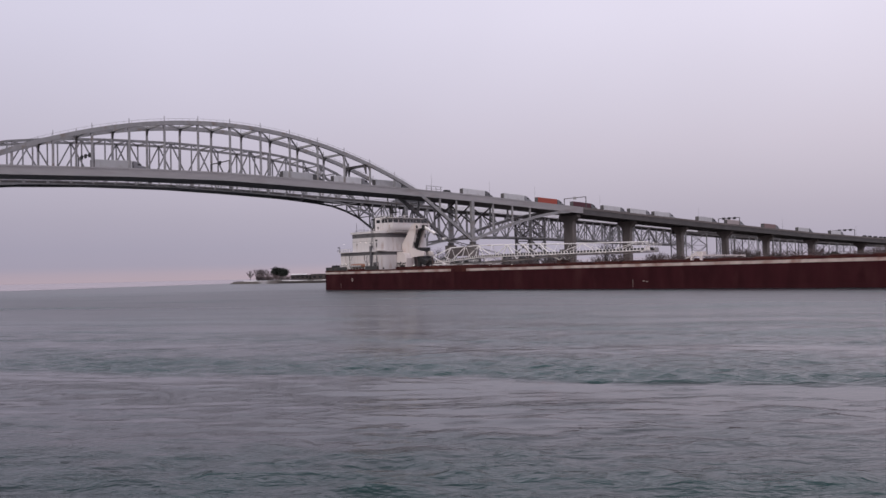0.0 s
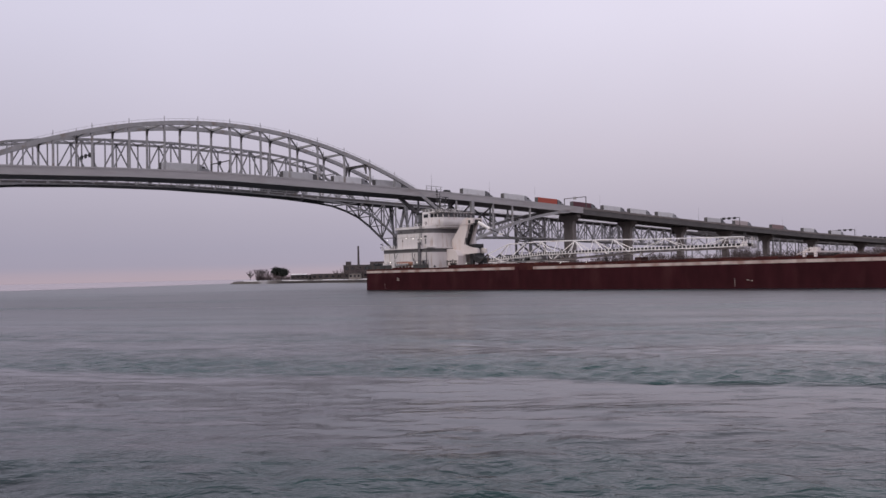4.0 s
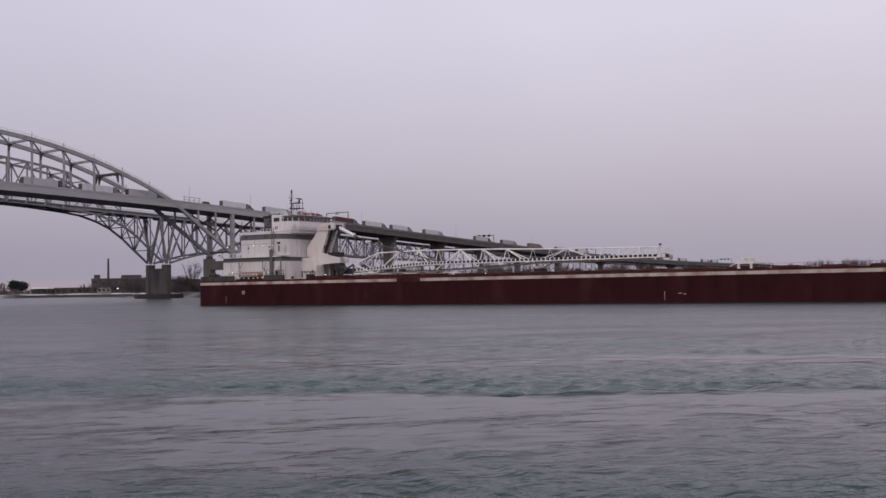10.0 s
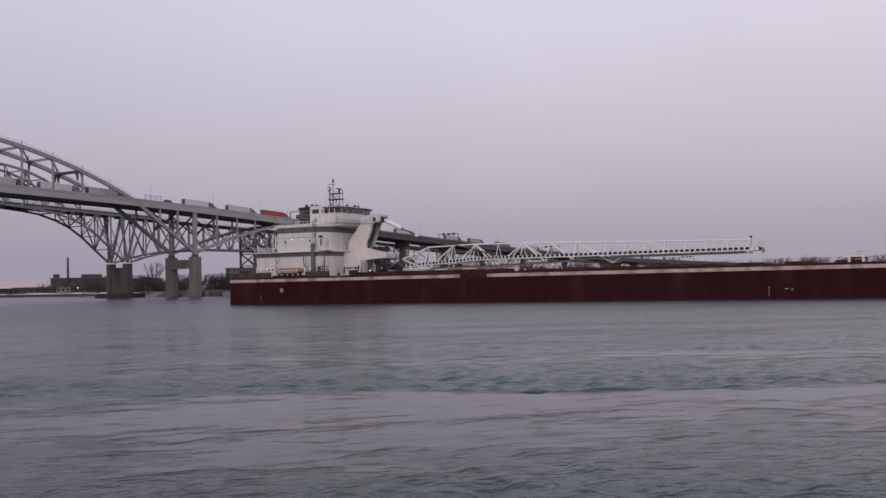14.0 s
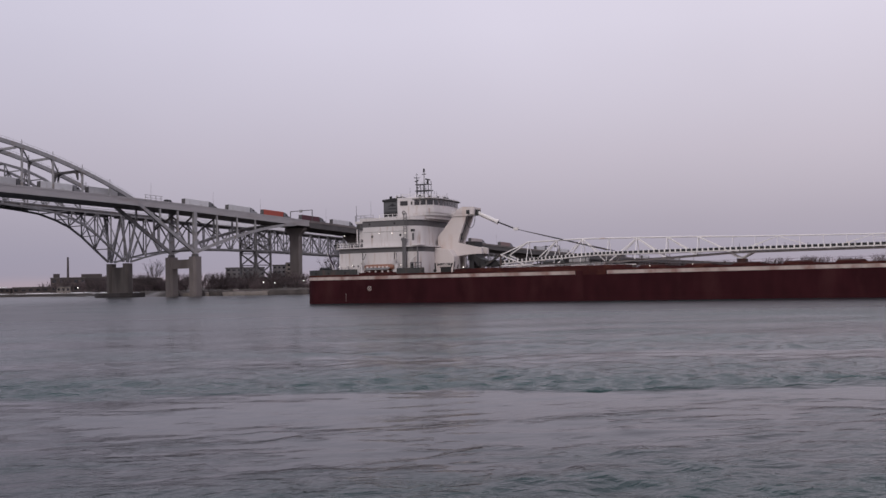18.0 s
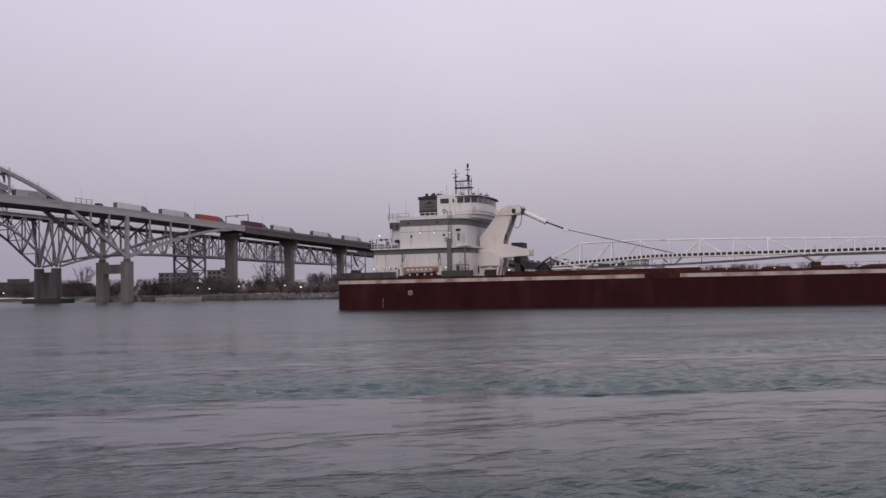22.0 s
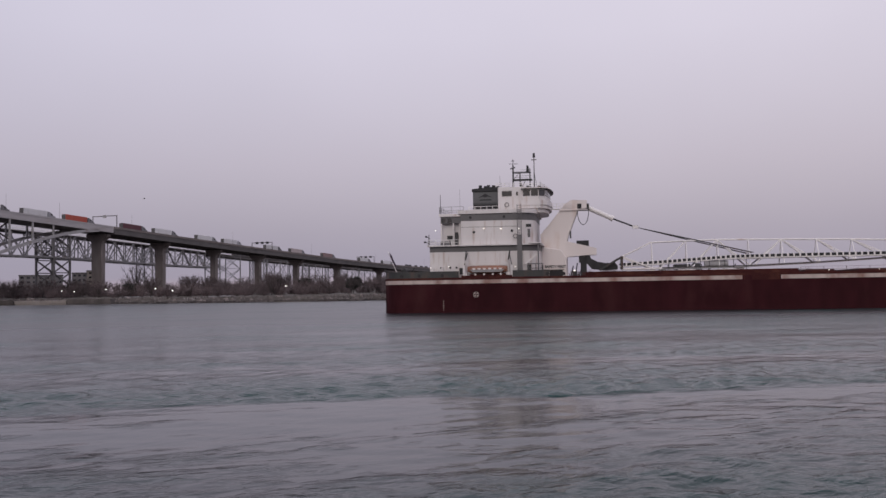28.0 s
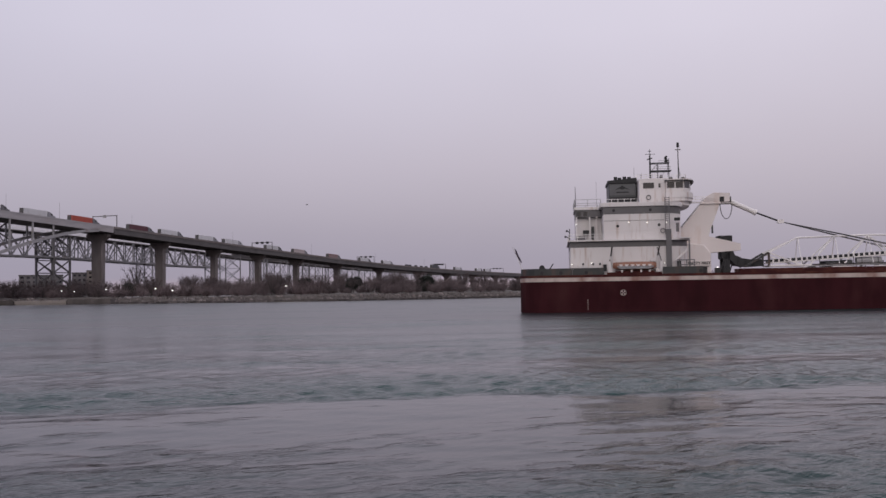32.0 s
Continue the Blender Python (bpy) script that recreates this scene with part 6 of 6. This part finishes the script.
        tagged(part(nm, bm, m), lab, "quay wall", kind="structure")


def building(name, x, y, w, d, h, rot, wallm, label, rows, cols, z=2.6, win=WIN):
    b = thing(name, pose(x, y, z, 0, 0, rot), label, "building")
    part("outer_wall", box(nb(), 0, w, 0, d, -1, h), wallm, b)
    part("roof", box(nb(), -0.3, w + 0.3, -0.3, d + 0.3, h, h + 0.6), ROOFM, b)
    for r in range(rows):
        for c in range(cols):
            x0, z0 = w * (c + 0.25) / cols, h * (r + 0.35) / rows
            part("window", box(nb(), x0, x0 + w * 0.5 / cols, -0.12, 0.02, z0, z0 + h * 0.42 / rows), win, b)
    return b


def build_town():
    # works hall with its chimney on the point
    hall = building("works_hall", -80, 754, 46, 40, 10.6, 0, BRICK, "dark brick works hall with a tall thin chimney", 2, 9)
    part("roof_house", box(nb(), 1.5, 5.5, 4, 10, 11.2, 14.0), BRICK, hall)
    part("roof_house", box(nb(), 21, 35, 6, 24, 11.2, 13.6), BRICK, hall)
    part("low_wing", box(nb(), 46.1, 80, -2, 26, -1, 9.6), BRICK, hall)
    part("chimney", tube(nb(), (11.4, 9, 10), (11.4, 9, 26.6), 0.9, 0.65, 12), BRICK, hall)
    building("low_shed", -112, 796, 32, 14, 4.2, -3, BRICK, "long low dark shed on the point", 1, 6)
    building("flat_store", -130, 800, 16, 12, 3.6, -3, BRICK, "dark flat store building on the point", 1, 4)
    tagged(part("snow_roof_edge", box(nb(), -129, -116, 796.8, 798.8, 6.9, 7.9), SNOW), "bright snow lying on a low roof", "snow", kind="stuff")
    building("pale_cottage", -72, 716, 9, 8, 4.0, 0, BLDG2, "small pale building by the sea wall", 1, 3)
    # apartment blocks behind the bridge
    building("apartment_block", 43, 680, 27, 18, 14.6, -6, BLDG, "grey apartment block with rows of windows", 5, 7)
    building("apartment_block", 73.5, 657, 9, 18, 15.6, -6, BLDG, "grey apartment block with rows of windows", 5, 3)
    building("apartment_block", 82.6, 656, 4, 18, 17.0, -6, BLDG2, "pale narrow stair tower", 6, 1)
    # lamps on the shore
    for az, off, up in ((5.83, 14, 1.6), (6.49, 14, 1.1), (8.2, 14, 1.9), (10.91, 15, 1.9), (11.86, 15, 0.9), (18.44, 15, 2.2)):
        r = shore_range(az) + off
        l = thing("street_lamp", pose(r * math.sin(radians(az)), r * math.cos(radians(az)), 2.4), "lit street lamp on a thin pole by the shore", "street lamp", "lamps on the shore")
        part("pole", tube(nb(), (0, 0, -0.3), (0, 0, 2.0 + up), 0.08, 0.06, 6), STEEL_DK, l)
        part("lamp_head", cbox(nb(), 0, 0, 2.2 + up, 0.4, 0.4, 0.3), STREETLIT, l)
    l = thing("street_lamp", pose(-57, 705, 2.6), "lit street lamp on a thin pole by the shore", "street lamp", "lamps on the shore")
    part("pole", tube(nb(), (0, 0, -0.3), (0, 0, 3.0), 0.1, 0.07, 6), STEEL_DK, l)
    part("lamp_head", cbox(nb(), 0, 0, 3.2, 0.6, 0.6, 0.45), STREETLIT, l)
    bar = thing("traffic_barrel", pose(91, 530, 2.6), "dull orange site barrier on the bank", "barrier")
    part("barrier_body", tube(nb(), (0, 0, -0.2), (0, 0, 3.0), 1.3, 0.7, 10), ORNG, bar)


def build_gull():
    g = thing("gull", pose(0, 0, 0), "grey gull gliding over the river", "bird")
    bm = nb()
    bmesh.ops.create_icosphere(bm, subdivisions=2, radius=0.1)
    bmesh.ops.scale(bm, vec=(2.3, 1, 0.9), verts=bm.verts[:])
    body = part("body", bm, STEEL_DK, g)
    part("head", tube(nb(), (0.2, 0, 0.03), (0.33, 0, 0.04), 0.06, 0.02, 6), STEEL, g)
    part("tail", prism(nb(), [(-0.42, -0.07), (-0.15, -0.04), (-0.15, 0.04), (-0.42, 0.07)], "z", -0.01, 0.015), STEEL, g)
    for e in (-1, 1):
        bm = nb()
        for (x0, y0, z0, w0), (x1, y1, z1, w1) in (((0.05, 0.06, 0.04, 0.2), (0.1, 0.4, 0.2, 0.17)), ((0.1, 0.4, 0.2, 0.17), (-0.08, 0.85, 0.12, 0.04))):
            q = [(x0 + w0 / 2, y0, z0), (x0 - w0 / 2, y0, z0), (x1 - w1 / 2, y1, z1), (x1 + w1 / 2, y1, z1)]
            lo, hi = [bm.verts.new((a, b * e, c)) for a, b, c in q], [bm.verts.new((a, b * e, c + 0.02)) for a, b, c in q]
            bm.faces.new(lo), bm.faces.new(hi)
            for i in range(4):
                bm.faces.new((lo[i], lo[(i + 1) % 4], hi[(i + 1) % 4], hi[i]))
        part("wing", bm, STEEL_DK, g)
    return g


gull = build_gull()
build_planting()
build_town()
build_riprap()



# ---- everything that moves ----
def motions():
    rows = []
    for i in range(17):
        t = i * 2.0
        x = -44.339 + 4.16375 * t + 0.00291 * t * t
        y = 336.701 - 6.38153 * t + 0.0118 * t * t
        rows.append((t, pose(x, y, 0, 0, 0, -46.861 + 0.24503 * t + 0.00396 * t * t)))
    walk(ship, rows)
    walk(build_water_ob, [(t, pose(STREAM.x * 0.65 * t, STREAM.y * 0.65 * t, 0)) for t in (0, 16, 32)])
    runs = {
        "x": [(0, -12.5), (1, -5.2), (3, 9.0), (6, 24.0), (8, 33.0), (10, 40), (13, 46), (32, 46)],
        "f": [(0, 229.8), (23, 229.8), (25.5, 230.0), (28, 231.5), (30, 233.4), (32, 235.4)],
        "g": [(0, 258.5), (14, 258.5), (17, 259.5), (19, 262), (21, 265), (23.5, 267.5), (25.5, 271), (28, 274.3), (30, 277.5), (32, 279.8)],
        "h": [(0, 285), (14, 285), (19, 289), (23.5, 294), (25.5, 298), (28, 301.5), (30, 304.5), (32, 307)],
        "i": [(0, 309.5), (12, 312), (19, 325), (23.5, 333.7), (25.5, 339), (28, 342), (32, 343)],
        "j": [(0, 333.4), (1, 334.2), (5.6, 338.5), (8.3, 342.3), (16, 356), (23.5, 366), (28, 370), (32, 371)],
        "k": [(0, 380), (1, 382.8), (3, 387.5), (5.6, 394), (8.3, 401), (16, 415), (20, 418), (32, 421)],
        "l": [(0, 413), (1, 416), (5.6, 427), (8.3, 436.5), (16, 445), (25.5, 452), (28, 454), (32, 458)],
        "m": [(0, 459), (1, 461.3), (5.6, 474), (8.3, 478), (20, 492), (28, 502), (32, 511)],
        "n": [(0, 506), (1, 508), (5.6, 516), (8.3, 520), (14, 537), (20, 556), (25, 565), (32, 567)],
        "o": [(0, 555), (8.3, 556.5), (14, 580), (20, 600), (25, 610), (32, 612)],
    }
    for key, row in runs.items():
        walk(lorries[key], [(t, on_deck(s)) for t, s in row])
    for v, a, b in vans:
        walk(v, [(0, on_deck(a, LANE, 5.0)), (8, on_deck(a, LANE, 5.0)), (15, on_deck((a + b) / 2, LANE, 5.0)), (22, on_deck(b, LANE, 5.0)), (32, on_deck(b, LANE, 5.0))])
    walk(gull, [(0, pose(-224.57, 307.86, 30.67, 0, 0, -15.0)), (28, pose(42.85, 236.14, 27.67, 0, 0, -15.0)), (32, pose(81.06, 225.90, 26.35, 0, 0, -15.0))])
    walk(dark_lorry, [(0, on_old(190)), (3, on_old(122)), (7, on_old(84)), (8, on_old(75)), (14, on_old(15)), (32, on_old(-115))])


motions()
